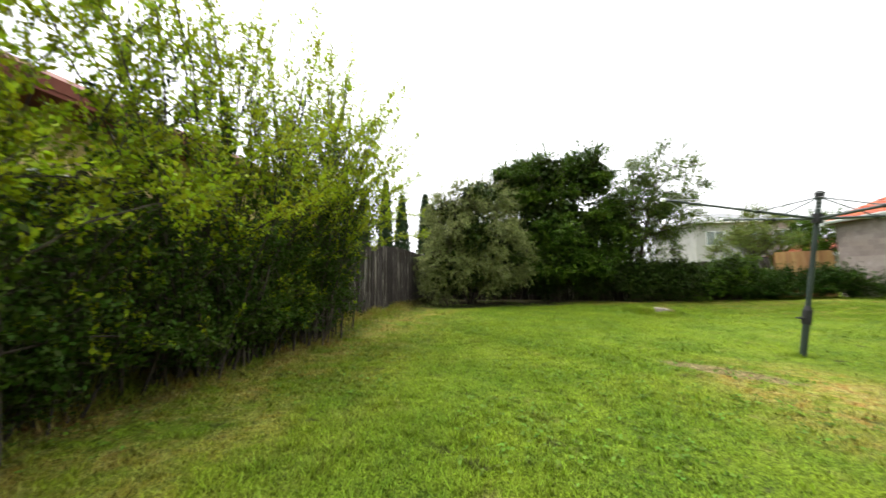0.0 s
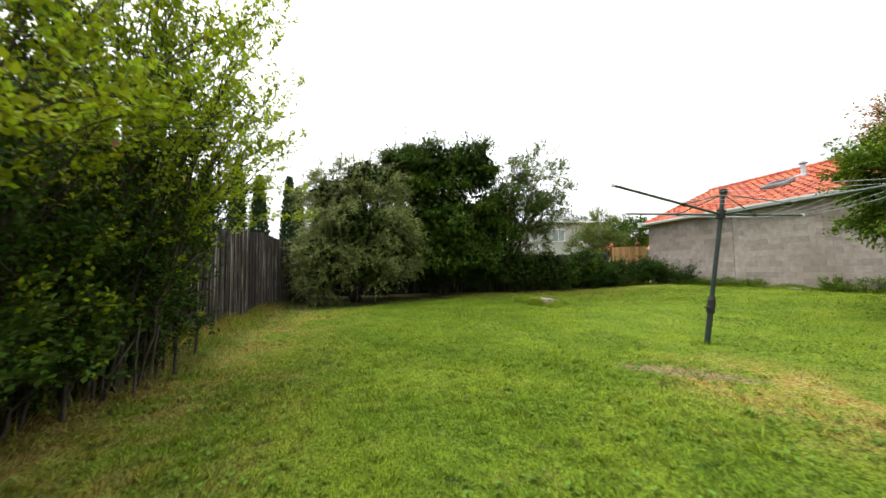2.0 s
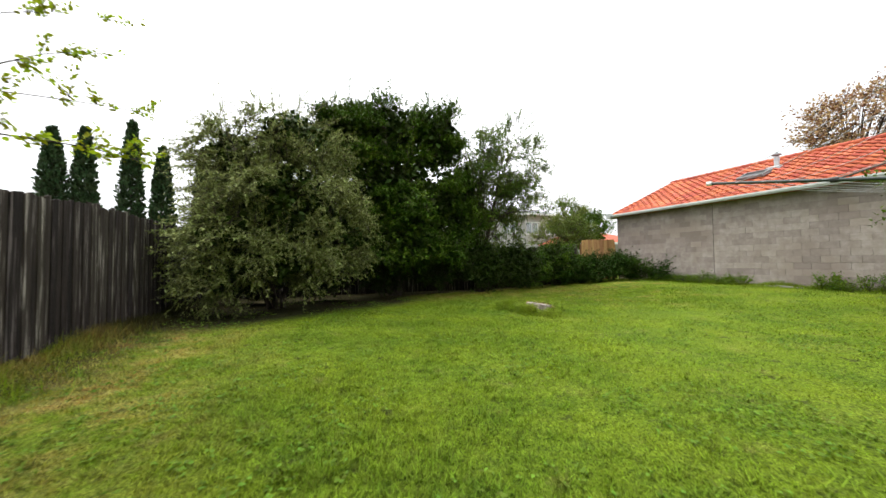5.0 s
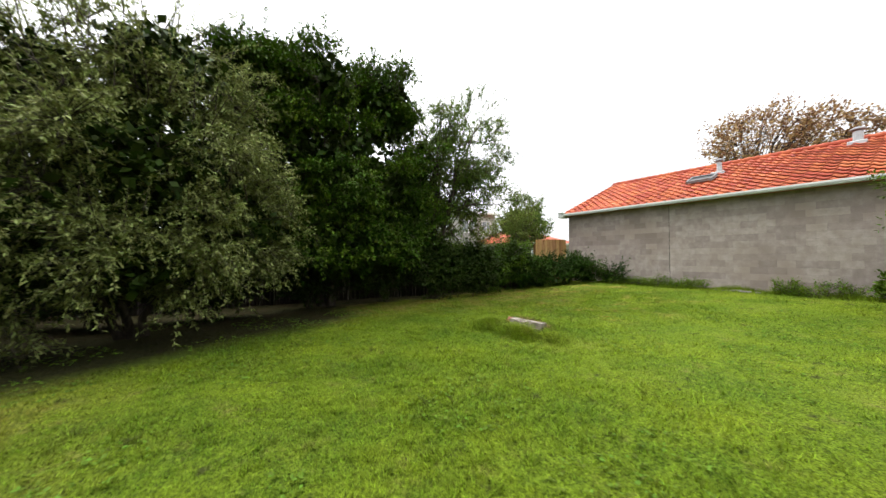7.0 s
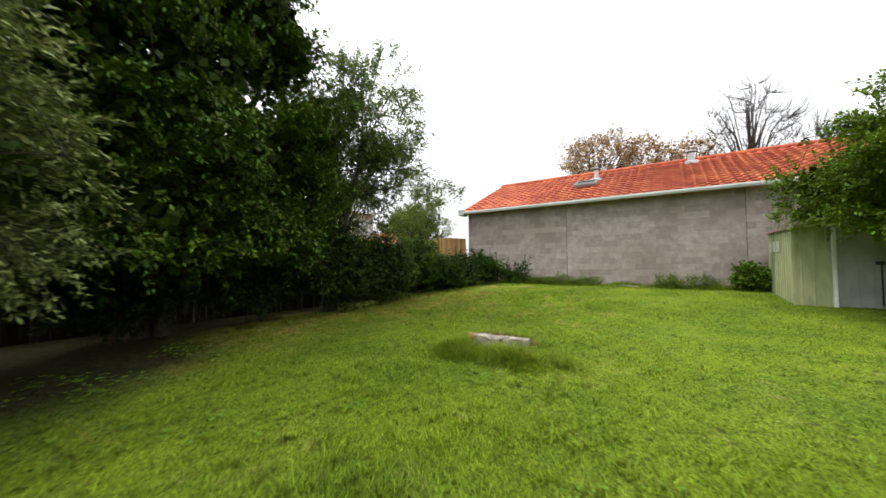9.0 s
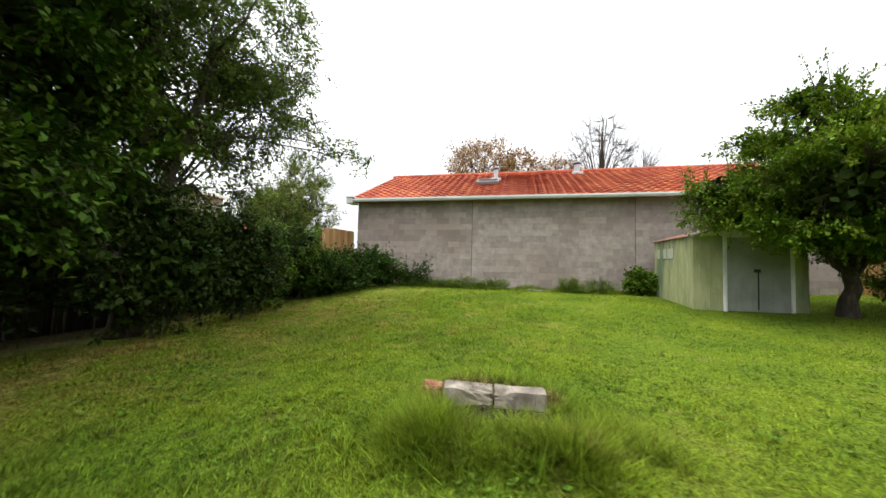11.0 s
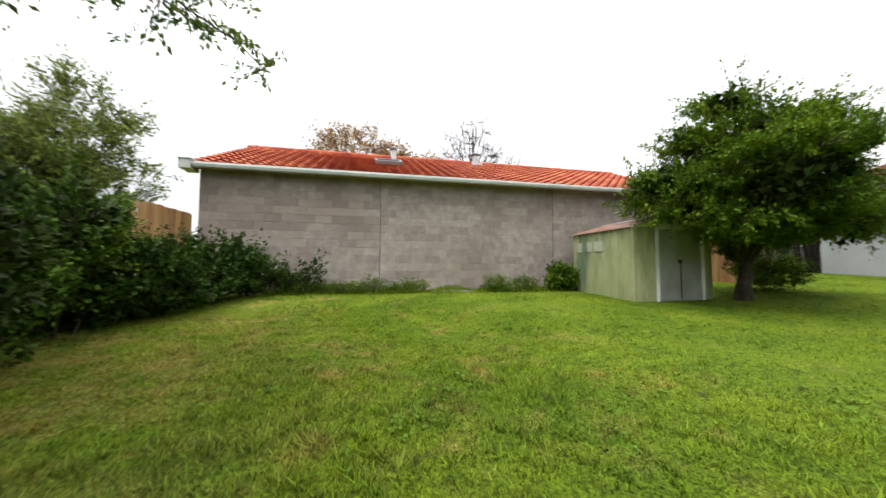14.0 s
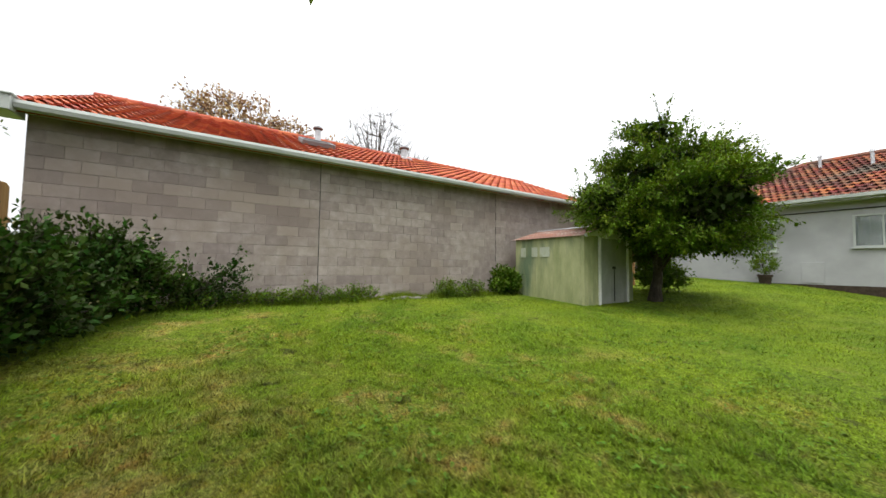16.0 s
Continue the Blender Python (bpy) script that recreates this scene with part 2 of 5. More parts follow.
def turf_material(name, blades):
    """Turf: greens with dry straw patches, and bare litter along the fence and under the back trees with shade darkened
    into its colour, all by place on the plan.
    """
    m = bpy.data.materials.new(name)
    m.use_nodes = True
    nt = m.node_tree
    nt.nodes.clear()
    N, L = nt.nodes.new, nt.links.new
    geo = N("ShaderNodeNewGeometry")

    def noise_at(scale, detail=5, rough=0.6):
        n = N("ShaderNodeTexNoise")
        n.inputs["Scale"].default_value, n.inputs["Detail"].default_value, n.inputs["Roughness"].default_value = scale, detail, rough
        L(geo.outputs["Position"], n.inputs["Vector"])
        return n.outputs["Fac"]

    def rng(v, a, b, c=0.0, d=1.0):
        r = N("ShaderNodeMapRange")
        for k, x in (("From Min", a), ("From Max", b), ("To Min", c), ("To Max", d)):
            r.inputs[k].default_value = x
        L(v, r.inputs["Value"])
        return r.outputs["Result"]

    def op(kind, a, b):
        o = N("ShaderNodeMath")
        o.operation = kind
        for i, v in enumerate((a, b)):
            if isinstance(v, (int, float)):
                o.inputs[i].default_value = v
            else:
                L(v, o.inputs[i])
        return o.outputs[0]

    def mix(f, a, b):
        x = N("ShaderNodeMix")
        x.data_type = "RGBA"
        for key, v in (("Factor", f), ("A", a), ("B", b)):
            if isinstance(v, tuple):
                x.inputs[key].default_value = (*v, 1)
            elif isinstance(v, (int, float)):
                x.inputs[key].default_value = v
            else:
                L(v, x.inputs[key])
        return x.outputs["Result"]

    sep = N("ShaderNodeSeparateXYZ")
    L(geo.outputs["Position"], sep.inputs[0])
    X, Y = sep.outputs["X"], sep.outputs["Y"]
    k = 1.12 if blades else 0.82
    g1 = (0.072 * k, 0.130 * k, 0.008 * k)
    g2 = (0.147 * k, 0.202 * k, 0.010 * k)
    col = mix(rng(noise_at(0.9), 0.35, 0.65), g1, g2)
    col = mix(rng(noise_at(5.5), 0.5, 0.72, 0, 0.5), col, (0.052 * k, 0.090 * k, 0.010 * k))
    col = mix(rng(noise_at(0.55, 7, 0.7), 0.52, 0.66, 0, 0.36), col, (0.205, 0.222, 0.035))
    col = mix(rng(noise_at(2.3, 8, 0.72), 0.57, 0.70, 0, 0.6), col, (0.215, 0.18, 0.060))
    col = mix(rng(noise_at(3.4, 6, 0.7), 0.40, 0.30, 0, 0.35), col, (0.05, 0.09, 0.012))
    col = mix(rng(noise_at(13.0, 4, 0.7), 0.42, 0.62, 0.0, 0.5), col, (0.165, 0.240, 0.018))
    col = mix(rng(noise_at(10.0, 4, 0.7), 0.46, 0.32, 0.0, 0.4), col, (0.045, 0.085, 0.008))
    # straw along the western fence, and in patches about the drying line and the eastern wall
    fence = rng(X, -2.2, -4.4)
    fence = op("MULTIPLY", fence, rng(Y, 8.5, 6.5))
    line = op("MULTIPLY", op("MULTIPLY", rng(X, 0.3, 1.0), rng(X, 2.6, 1.7)), op("MULTIPLY", rng(Y, -2.2, -1.2), rng(Y, 1.0, 0.2)))
    east = op("MULTIPLY", rng(X, 3.4, 4.8), op("MULTIPLY", rng(X, 11.8, 10.6), op("MULTIPLY", rng(Y, 5.5, 7.0), rng(Y, 11.5, 10.5))))
    trees = op("MULTIPLY", rng(Y, 8.6, 10.4), rng(X, 9.5, 7.5))
    spot = rng(noise_at(1.7, 8, 0.75), 0.42, 0.6)
    east = op("MULTIPLY", east, rng(noise_at(1.1, 6, 0.7), 0.50, 0.62))
    dry = op("MULTIPLY", op("MAXIMUM", op("MAXIMUM", fence, op("MULTIPLY", line, 0.9)), op("MAXIMUM", op("MULTIPLY", east, 0.85), op("MULTIPLY", trees, 0.7))), spot)
    col = mix(op("MULTIPLY", dry, 0.88), col, mix(rng(noise_at(9), 0.4, 0.6), (0.27, 0.135, 0.042), (0.32, 0.26, 0.09)))
    col = mix(rng(noise_at(3.1, 4, 0.6), 0.63, 0.70, 0.0, 0.75), col, (0.040, 0.042, 0.014))
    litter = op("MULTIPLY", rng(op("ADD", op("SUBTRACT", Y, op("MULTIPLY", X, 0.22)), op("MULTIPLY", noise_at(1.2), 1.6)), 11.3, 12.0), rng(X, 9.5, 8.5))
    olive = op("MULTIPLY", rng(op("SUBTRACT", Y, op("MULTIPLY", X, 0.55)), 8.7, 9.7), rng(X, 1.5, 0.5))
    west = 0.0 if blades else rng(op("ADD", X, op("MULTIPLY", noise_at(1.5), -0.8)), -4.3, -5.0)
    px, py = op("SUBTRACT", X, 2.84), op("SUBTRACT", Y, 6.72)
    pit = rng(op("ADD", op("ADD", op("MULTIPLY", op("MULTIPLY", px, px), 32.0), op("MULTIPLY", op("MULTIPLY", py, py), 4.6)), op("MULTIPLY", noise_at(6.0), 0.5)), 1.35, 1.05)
    su = op("ADD", op("MULTIPLY", op("SUBTRACT", X, 0.95), 1.18), op("MULTIPLY", op("SUBTRACT", Y, 0.13), -0.98))
    sv = op("ADD", op("MULTIPLY", op("SUBTRACT", X, 0.95), 3.6), op("MULTIPLY", op("SUBTRACT", Y, 0.13), 4.3))
    streak = rng(op("ADD", op("ADD", op("MULTIPLY", su, su), op("MULTIPLY", sv, sv)), op("MULTIPLY", noise_at(5.0), 1.4)), 1.75, 1.3)
    col = mix(op("MULTIPLY", streak, 0.72), col, mix(rng(noise_at(16), 0.4, 0.6), (0.105, 0.08, 0.04), (0.22, 0.17, 0.095)))
    qx, qy = op("SUBTRACT", X, 3.06), op("SUBTRACT", Y, 6.78)
    straw = rng(op("ADD", op("ADD", op("MULTIPLY", op("MULTIPLY", qx, qx), 60.0), op("MULTIPLY", op("MULTIPLY", qy, qy), 2.6)), op("MULTIPLY", noise_at(7.0), 1.6)), 1.75, 1.2)
    col = mix(op("MULTIPLY", straw, 0.8), col, mix(rng(noise_at(20), 0.4, 0.6), (0.13, 0.075, 0.03), (0.33, 0.26, 0.12)))
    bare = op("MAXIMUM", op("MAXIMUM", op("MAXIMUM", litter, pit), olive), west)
    # litter and hole soil: browns taken down to near-black, painting in the shade
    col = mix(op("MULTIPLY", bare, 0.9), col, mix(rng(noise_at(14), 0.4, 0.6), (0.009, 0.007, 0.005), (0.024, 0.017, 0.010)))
    if not blades:
        grain = N("ShaderNodeHueSaturation")
        L(rng(noise_at(48, 5, 0.75), 0.36, 0.62, 0.25, 1.6), grain.inputs["Value"])
        L(col, grain.inputs["Color"])
        col = grain.outputs["Color"]
    if blades:
        hs = N("ShaderNodeHueSaturation")
        L(rng(geo.outputs["Random Per Island"], 0, 1, 0.42, 1.7), hs.inputs["Value"])
        L(rng(geo.outputs["Random Per Island"], 0, 1, 0.485, 0.51), hs.inputs["Hue"])
        L(col, hs.inputs["Color"])
        col = hs.outputs["Color"]
    bs = N("ShaderNodeBsdfPrincipled")
    L(col, bs.inputs["Base Color"])
    bs.inputs["Roughness"].default_value = 0.6 if blades else 0.95
    bs.inputs["Specular IOR Level"].default_value = 0.1
    out = N("ShaderNodeOutputMaterial")
    if blades:
        tr = N("ShaderNodeBsdfTranslucent")
        L(col, tr.inputs["Color"])
        ms = N("ShaderNodeMixShader")
        ms.inputs["Fac"].default_value = 0.42
        L(bs.outputs["BSDF"], ms.inputs[1])
        L(tr.outputs["BSDF"], ms.inputs[2])
        L(ms.outputs["Shader"], out.inputs["Surface"])
    else:
        bp = N("ShaderNodeBump")
        bp.inputs["Strength"].default_value, bp.inputs["Distance"].default_value = 1.0, 0.04
        L(noise_at(28, 6, 0.7), bp.inputs["Height"])
        L(bp.outputs["Normal"], bs.inputs["Normal"])
        L(bs.outputs["BSDF"], out.inputs["Surface"])
    return m


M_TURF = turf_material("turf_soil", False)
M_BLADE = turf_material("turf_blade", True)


# ---- mesh helpers ----
ORIGIN = {}


def world_of(ob):
    return ORIGIN.get(ob, Vector((0, 0, 0)))


def thing(name, base, label, category, group="", kind=""):
    ob = new(name)
    ob.location = base
    ob.empty_display_size = 0.2
    ORIGIN[ob] = Vector(base)
    return tagged(ob, label, category, group, kind)


def np_mesh(name, verts, faces, smooth=False):
    """verts (n,3); faces a list of (m,k) index arrays."""
    me = bpy.data.meshes.new(name)
    verts = np.asarray(verts, dtype=np.float32)
    faces = [np.asarray(f, dtype=np.int32) for f in faces if len(f)]
    loops = np.concatenate([f.ravel() for f in faces])
    sizes = np.concatenate([np.full(len(f), f.shape[1], np.int32) for f in faces])
    starts = np.concatenate([[0], np.cumsum(sizes)[:-1]]).astype(np.int32)
    me.vertices.add(len(verts))
    me.vertices.foreach_set("co", verts.ravel())
    me.loops.add(len(loops))
    me.loops.foreach_set("vertex_index", loops)
    me.polygons.add(len(sizes))
    me.polygons.foreach_set("loop_start", starts)
    if smooth:
        me.polygons.foreach_set("use_smooth", np.ones(len(sizes), bool))
    me.update(calc_edges=True)
    return me


def part(name, shape, mat, parent=None, label="", kind="", category="", group=""):
    """A bmesh, or a mesh, in world coordinates, as one mesh object under its thing or part."""
    if isinstance(shape, bmesh.types.BMesh):
        me = bpy.data.meshes.new(name)
        bmesh.ops.recalc_face_normals(shape, faces=shape.faces)
        shape.to_mesh(me)
        shape.free()
    else:
        me = shape
    me.materials.clear()
    me.materials.append(mat)
    ob = new(name, me)
    if parent is not None:
        o = world_of(parent)
        me.transform(Matrix.Translation(-o))
        ob.parent = parent
        ORIGIN[ob] = o
    return tagged(ob, label, category, group, kind)


def piece(name, me, parent, place, turn=(0, 0, 0), scale=(1, 1, 1)):
    """A repeat that shares its mesh; place in world coordinates."""
    ob = new(name, me)
    ob.parent = parent
    ob.location = Vector(place) - world_of(parent)
    ob.rotation_euler = turn
    ob.scale = scale
    return ob


def box(bm, a, b, bevel=0.0):
    """A box from corner a to corner b, its edges eased by bevel."""
    a, b = Vector(a), Vector(b)
    m = Matrix.Translation((a + b) / 2) @ Matrix.Diagonal((*[max(1e-4, abs(v)) for v in (b - a)], 1))
    vs = bmesh.ops.create_cube(bm, size=1, matrix=m)["verts"]
    if bevel:
        es = list({e for v in vs for e in v.link_edges})
        bmesh.ops.bevel(bm, geom=es, offset=bevel, segments=1, affect="EDGES", profile=0.5)
    return bm


def boxed(*boxes, bevel=0.0):
    bm = bmesh.new()
    for a, b in boxes:
        box(bm, a, b, bevel)
    return bm


def rod(bm, p, q, r0, r1=None, sides=10):
    p, q = Vector(p), Vector(q)
    r1 = r0 if r1 is None else r1
    d = q - p
    m = Matrix.Translation((p + q) / 2) @ d.to_track_quat("Z", "Y").to_matrix().to_4x4()
    bmesh.ops.create_cone(bm, cap_ends=True, segments=sides, radius1=r0, radius2=r1, depth=d.length, matrix=m)
    return bm


def rods(*list_of, sides=10):
    bm = bmesh.new()
    for p, q, r in list_of:
        rod(bm, p, q, r, r, sides)
    return bm


def prism(profile, axis_from, axis_to, along="y"):
    """A closed profile of (u, z) pairs drawn out along x or y."""
    bm = bmesh.new()
    def co(u, z, s):
        return (u, s, z) if along == "y" else (s, u, z)
    a = [bm.verts.new(co(u, z, axis_from)) for u, z in profile]
    b = [bm.verts.new(co(u, z, axis_to)) for u, z in profile]
    n = len(profile)
    for i in range(n):
        bm.faces.new((a[i], a[(i + 1) % n], b[(i + 1) % n], b[i]))
    bm.faces.new(a)
    bm.faces.new(b[::-1])
    return bm


def sstep(a, b, v):
    t = np.clip((np.asarray(v, float) - a) / (b - a), 0, 1)
    return t * t * (3 - 2 * t)


def ground_z(x, y):
    """The yard is level in the middle and rises to the block wall and to the house."""
    x, y = np.asarray(x, float), np.asarray(y, float)
    z = 0.25 * sstep(6.0, 11.8, x) + 0.45 * sstep(2.0, -7.0, y) * sstep(3.0, 8.0, x)
    z = z + 0.10 * sstep(-3.6, -5.0, x)
    z = z + 0.02 * np.sin(x * 1.3 + 0.7 * y) * np.cos(y * 0.9 - 0.4 * x)
    pit = np.exp(-(((x - 2.79) / 0.13) ** 4 + ((y - 6.72) / 0.46) ** 4))
    mound = np.exp(-(((x - 2.75) / 0.80) ** 2 + ((y - 6.65) / 0.55) ** 2))
    back = np.exp(-(((x - 3.24) / 0.20) ** 4 + ((y - 6.75) / 0.50) ** 4))
    rim = np.exp(-(((x - 2.36) / 0.19) ** 2 + ((y - 6.70) / 0.62) ** 4))
    return z + 0.05 * mound + 0.045 * rim - 0.06 * pit + 0.065 * back


# ---- vegetation ----
def tubes(paths, radii, sides=5):
    """Tapered tubes along paths (n,k,3) with radii (n,k)."""
    paths, radii = np.asarray(paths, float), np.asarray(radii, float)
    n, k, _ = paths.shape
    tan = np.gradient(paths, axis=1)
    tan /= np.linalg.norm(tan, axis=2, keepdims=True) + 1e-9
    ref = np.where(np.abs(tan[..., 2:3]) > 0.9, np.array([1.0, 0, 0]), np.array([0, 0, 1.0]))
    u = np.cross(tan, ref)
    u /= np.linalg.norm(u, axis=2, keepdims=True) + 1e-9
    v = np.cross(tan, u)
    ang = np.arange(sides) * 2 * np.pi / sides
    ring = u[:, :, None] * np.cos(ang)[None, None, :, None] + v[:, :, None] * np.sin(ang)[None, None, :, None]
    verts = paths[:, :, None] + ring * radii[:, :, None, None]
    idx = np.arange(n * k * sides).reshape(n, k, sides)
    a, b = idx[:, :-1], idx[:, 1:]
    faces = np.stack([a, np.roll(a, -1, 2), np.roll(b, -1, 2), b], -1).reshape(-1, 4)
    return verts.reshape(-1, 3), faces


def merge(chunks):
    vs, fs, o = [], [], 0
    for v, f in chunks:
        vs.append(v)
        fs.append(f + o)
        o += len(v)
    return np.concatenate(vs), np.concatenate(fs)


def leaf_quads(centres, direction, size, width, rng, flat=0.6):
    """Folded leaves: a base, two sides and a tip, one quad each."""
    n = len(centres)
    d = direction + rng.normal(0, 0.55, (n, 3))
    d /= np.linalg.norm(d, axis=1, keepdims=True) + 1e-9
    up = np.array([0, 0, 1.0]) * flat + rng.normal(0, 0.6, (n, 3))
    s = np.cross(d, up)
    s /= np.linalg.norm(s, axis=1, keepdims=True) + 1e-9
    nn = np.cross(s, d)
    L = size * rng.uniform(0.6, 1.3, (n, 1))
    W = L * width
    base = centres
    mid = centres + d * L * 0.5 + nn * L * 0.08
    tip = centres + d * L - nn * L * 0.05
    v = np.stack([base, mid + s * W * 0.5, tip, mid - s * W * 0.5], 1).reshape(-1, 3)
    f = np.arange(n * 4).reshape(n, 4)
    return v, f


def in_lobes(lobes, n, rng, inner=0.5):
    """Random points in the outer shells of ellipsoids, the larger ones first."""
    lobes = np.asarray(lobes, float)
    w = np.prod(lobes[:, 3:], axis=1) ** (2 / 3)
    which = rng.choice(len(lobes), n, p=w / w.sum())
    d = rng.normal(0, 1, (n, 3))
    d /= np.linalg.norm(d, axis=1, keepdims=True)
    r = rng.uniform(inner ** 3, 1, (n, 1)) ** (1 / 3)
    # uneven outline
    r = r * (0.86 + 0.22 * np.sin(d[:, :1] * 7 + which[:, None]) * np.cos(d[:, 2:3] * 6 + d[:, 1:2] * 5))
    return lobes[which, :3] + d * r * lobes[which, 3:], d, which


def plant(name, base, lobes, label, category, bark, leaf, seed, trunk_r=0.09, trunk_top=None, stems=1, limbs=18, twigs=500,
          twig_len=0.6, leaves=40, leaf_size=0.06, leaf_width=0.5, droop=0.0, lift=0.25, inner=0.5, group="", flowers=0,
          limb_r=0.03, spread=0.12, leaf_flat=0.6, bough=None, clumps=0, clump_r=0.6, flatten=0.6, core=0, core_size=0.2, core_reach=0.62, wisps=0, wisp_len=0.6, stray=0.45):
    rng = np.random.default_rng(seed)
    t = thing(name, base, label, category, group)
    base = np.asarray(base, float)
    lobes = np.asarray(lobes, float)
    mid = np.average(lobes[:, :3], axis=0, weights=np.prod(lobes[:, 3:], axis=1))
    top = np.asarray(trunk_top if trunk_top is not None else base + (mid - base) * 0.75, float)
    s = np.linspace(0, 1, 7)
    tp, tr = [], []
    for i in range(stems):
        off = rng.normal(0, (0.25 if trunk_r > 0.1 else 0.08) if stems > 1 else 0.02, 3) * (1, 1, 0)
        p = base + (top + off * 2.5 - base) * s[:, None] + off * (s[:, None] * 0 + 0.6 * (stems > 1))
        p[1:-1] += rng.normal(0, 0.05, (5, 3))
        p[0, 2] = base[2] - 0.08
        tp.append(p)
        flare = trunk_r * (1 - 0.55 * s)
        flare[0] *= 1.35
        tr.append(flare / (stems ** 0.5))
    tp, tr = np.array(tp), np.array(tr)
    chunks_bark = [tubes(tp, tr, 9)]
    # limbs
    ends, _, _ = in_lobes(lobes, limbs, rng, 0.55)
    if bough is not None:
        ends = np.concatenate([ends, np.asarray(bough, float)])
        limbs = len(ends)
    which = rng.integers(0, stems, limbs)
    st = rng.uniform(0.35, 1.0, limbs)
    k = 8
    ss = np.linspace(0, 1, k)
    start = np.array([[np.interp(a, s, tp[w, :, c]) for c in range(3)] for a, w in zip(st, which)])
    ctrl = (start + ends) / 2 + np.array([0, 0, 1]) * lift * np.linalg.norm(ends - start, axis=1, keepdims=True) * 0.6
    lp = start[:, None] * ((1 - ss) ** 2)[None, :, None] + ctrl[:, None] * (2 * ss * (1 - ss))[None, :, None] + ends[:, None] * (ss ** 2)[None, :, None]
    lp[:, 1:] += rng.normal(0, 0.035, lp[:, 1:].shape)
    lr = limb_r * (1.1 - 0.85 * ss)[None, :] * rng.uniform(0.7, 1.3, (limbs, 1))
    chunks_bark.append(tubes(lp, lr, 6))
    # twigs: from the nearest point of a limb to a place in the crown
    tips, d, _ = in_lobes(lobes, twigs, rng, inner)
    if clumps:
        cc, cd, _ = in_lobes(lobes, clumps, rng, inner)
        low = ground_z(cc[:, 0], cc[:, 1]) + clump_r * 0.5
        cc[:, 2] = np.maximum(cc[:, 2], low)
        pick = rng.integers(0, clumps, twigs)
        off = rng.normal(0, 1, (twigs, 3))
        off *= (rng.uniform(0.1, 1, (twigs, 1)) ** (1 / 3)) / np.linalg.norm(off, axis=1, keepdims=True)
        size = rng.uniform(0.6, 1.25, clumps)[pick][:, None]
        tips = cc[pick] + off * size * clump_r * np.array([1, 1, flatten])
        d = cd[pick] * 0.7 + off * 0.6
        d /= np.linalg.norm(d, axis=1, keepdims=True)
    if bough is not None:
        extra = 18 * len(bough)
        at = lp[-len(bough):]
        pick = at[rng.integers(0, len(bough), extra), rng.integers(3, k, extra)]
        tips[:extra] = pick + rng.normal(0, 0.12, (extra, 3))
        d[:extra] *= 0.3
    nodes = lp[:, 2:].reshape(-1, 3)
    near = np.empty(twigs, int)
    for i0 in range(0, twigs, 400):
        dd = ((tips[i0:i0 + 400, None] - nodes[None]) ** 2).sum(2)
        near[i0:i0 + 400] = dd.argmin(1)
    frm = nodes[near]
    way = tips - frm
    ln = np.linalg.norm(way, axis=1, keepdims=True) + 1e-9
    frm = tips - way / ln * np.minimum(ln, twig_len * rng.uniform(0.7, 1.8, (twigs, 1)))
    kk = 5
    s5 = np.linspace(0, 1, kk)
    out = d * np.array([1, 1, 0.4]) + np.array([0, 0, 1.0]) * lift * 1.6 + rng.normal(0, stray, d.shape)
    out /= np.linalg.norm(out, axis=1, keepdims=True)
    grow = tips + out * twig_len * rng.uniform(0.2, 0.9, (twigs, 1))
    wp = frm[:, None] * ((1 - s5) ** 2)[None, :, None] + tips[:, None] * (2 * s5 * (1 - s5))[None, :, None] + grow[:, None] * (s5 ** 2)[None, :, None]
    wp[:, :, 2] -= droop * twig_len * (s5 ** 2)[None] * rng.uniform(0.5, 1.5, (twigs, 1))
    wr = np.maximum(0.0025, 0.006 * (1 - 0.7 * s5))[None] * np.ones((twigs, 1)) * max(1.0, leaf_size / 0.08)
    chunks_bark.append(tubes(wp[:, ::2], wr[:, ::2], 3))
    part("trunk", np_mesh("trunk", *(lambda vf: (vf[0], [vf[1]]))(merge(chunks_bark)), smooth=True), bark, t)
    # leaves
    if leaves:
        n = twigs * leaves
        ti = np.repeat(np.arange(twigs), leaves)
        f = rng.uniform(0.1, 1.0, n) ** 0.8 * (kk - 1)
        i0 = np.minimum(f.astype(int), kk - 2)
        fr = (f - i0)[:, None]
        at = wp[ti, i0] * (1 - fr) + wp[ti, i0 + 1] * fr
        along = wp[ti, i0 + 1] - wp[ti, i0]
        along /= np.linalg.norm(along, axis=1, keepdims=True) + 1e-9
        at = at + rng.normal(0, spread * 0.5, (n, 3)) * rng.uniform(0.2, 1, (n, 1))
        keep = at[:, 2] > ground_z(at[:, 0], at[:, 1]) + 0.03
        at, along = at[keep], along[keep]
        v, q = leaf_quads(at, along * 0.7, leaf_size, leaf_width, rng, leaf_flat)
        if wisps:
            # long shoots standing out of the crown
            wa, wd, _ = in_lobes(lobes, wisps * 4, rng, 0.85)
            up = np.argsort(-(wd[:, 2] + rng.uniform(0, 0.5, len(wd))))[:wisps]
            wa, wd = wa[up], wd[up]
            wd = wd * np.array([0.7, 0.7, 0.4]) + np.array([0, 0, 0.55]) + rng.normal(0, 0.25, wd.shape)
            wd /= np.linalg.norm(wd, axis=1, keepdims=True)
            wl = wisp_len * rng.uniform(0.5, 1.3, (wisps, 1))
            bend = np.linspace(-0.4, 1, 5)
            wpath = wa[:, None] + wd[:, None] * (wl[:, None] * bend[None, :, None])
            wpath[:, :, 2] -= 0.12 * wl * np.maximum(bend, 0)[None] ** 2
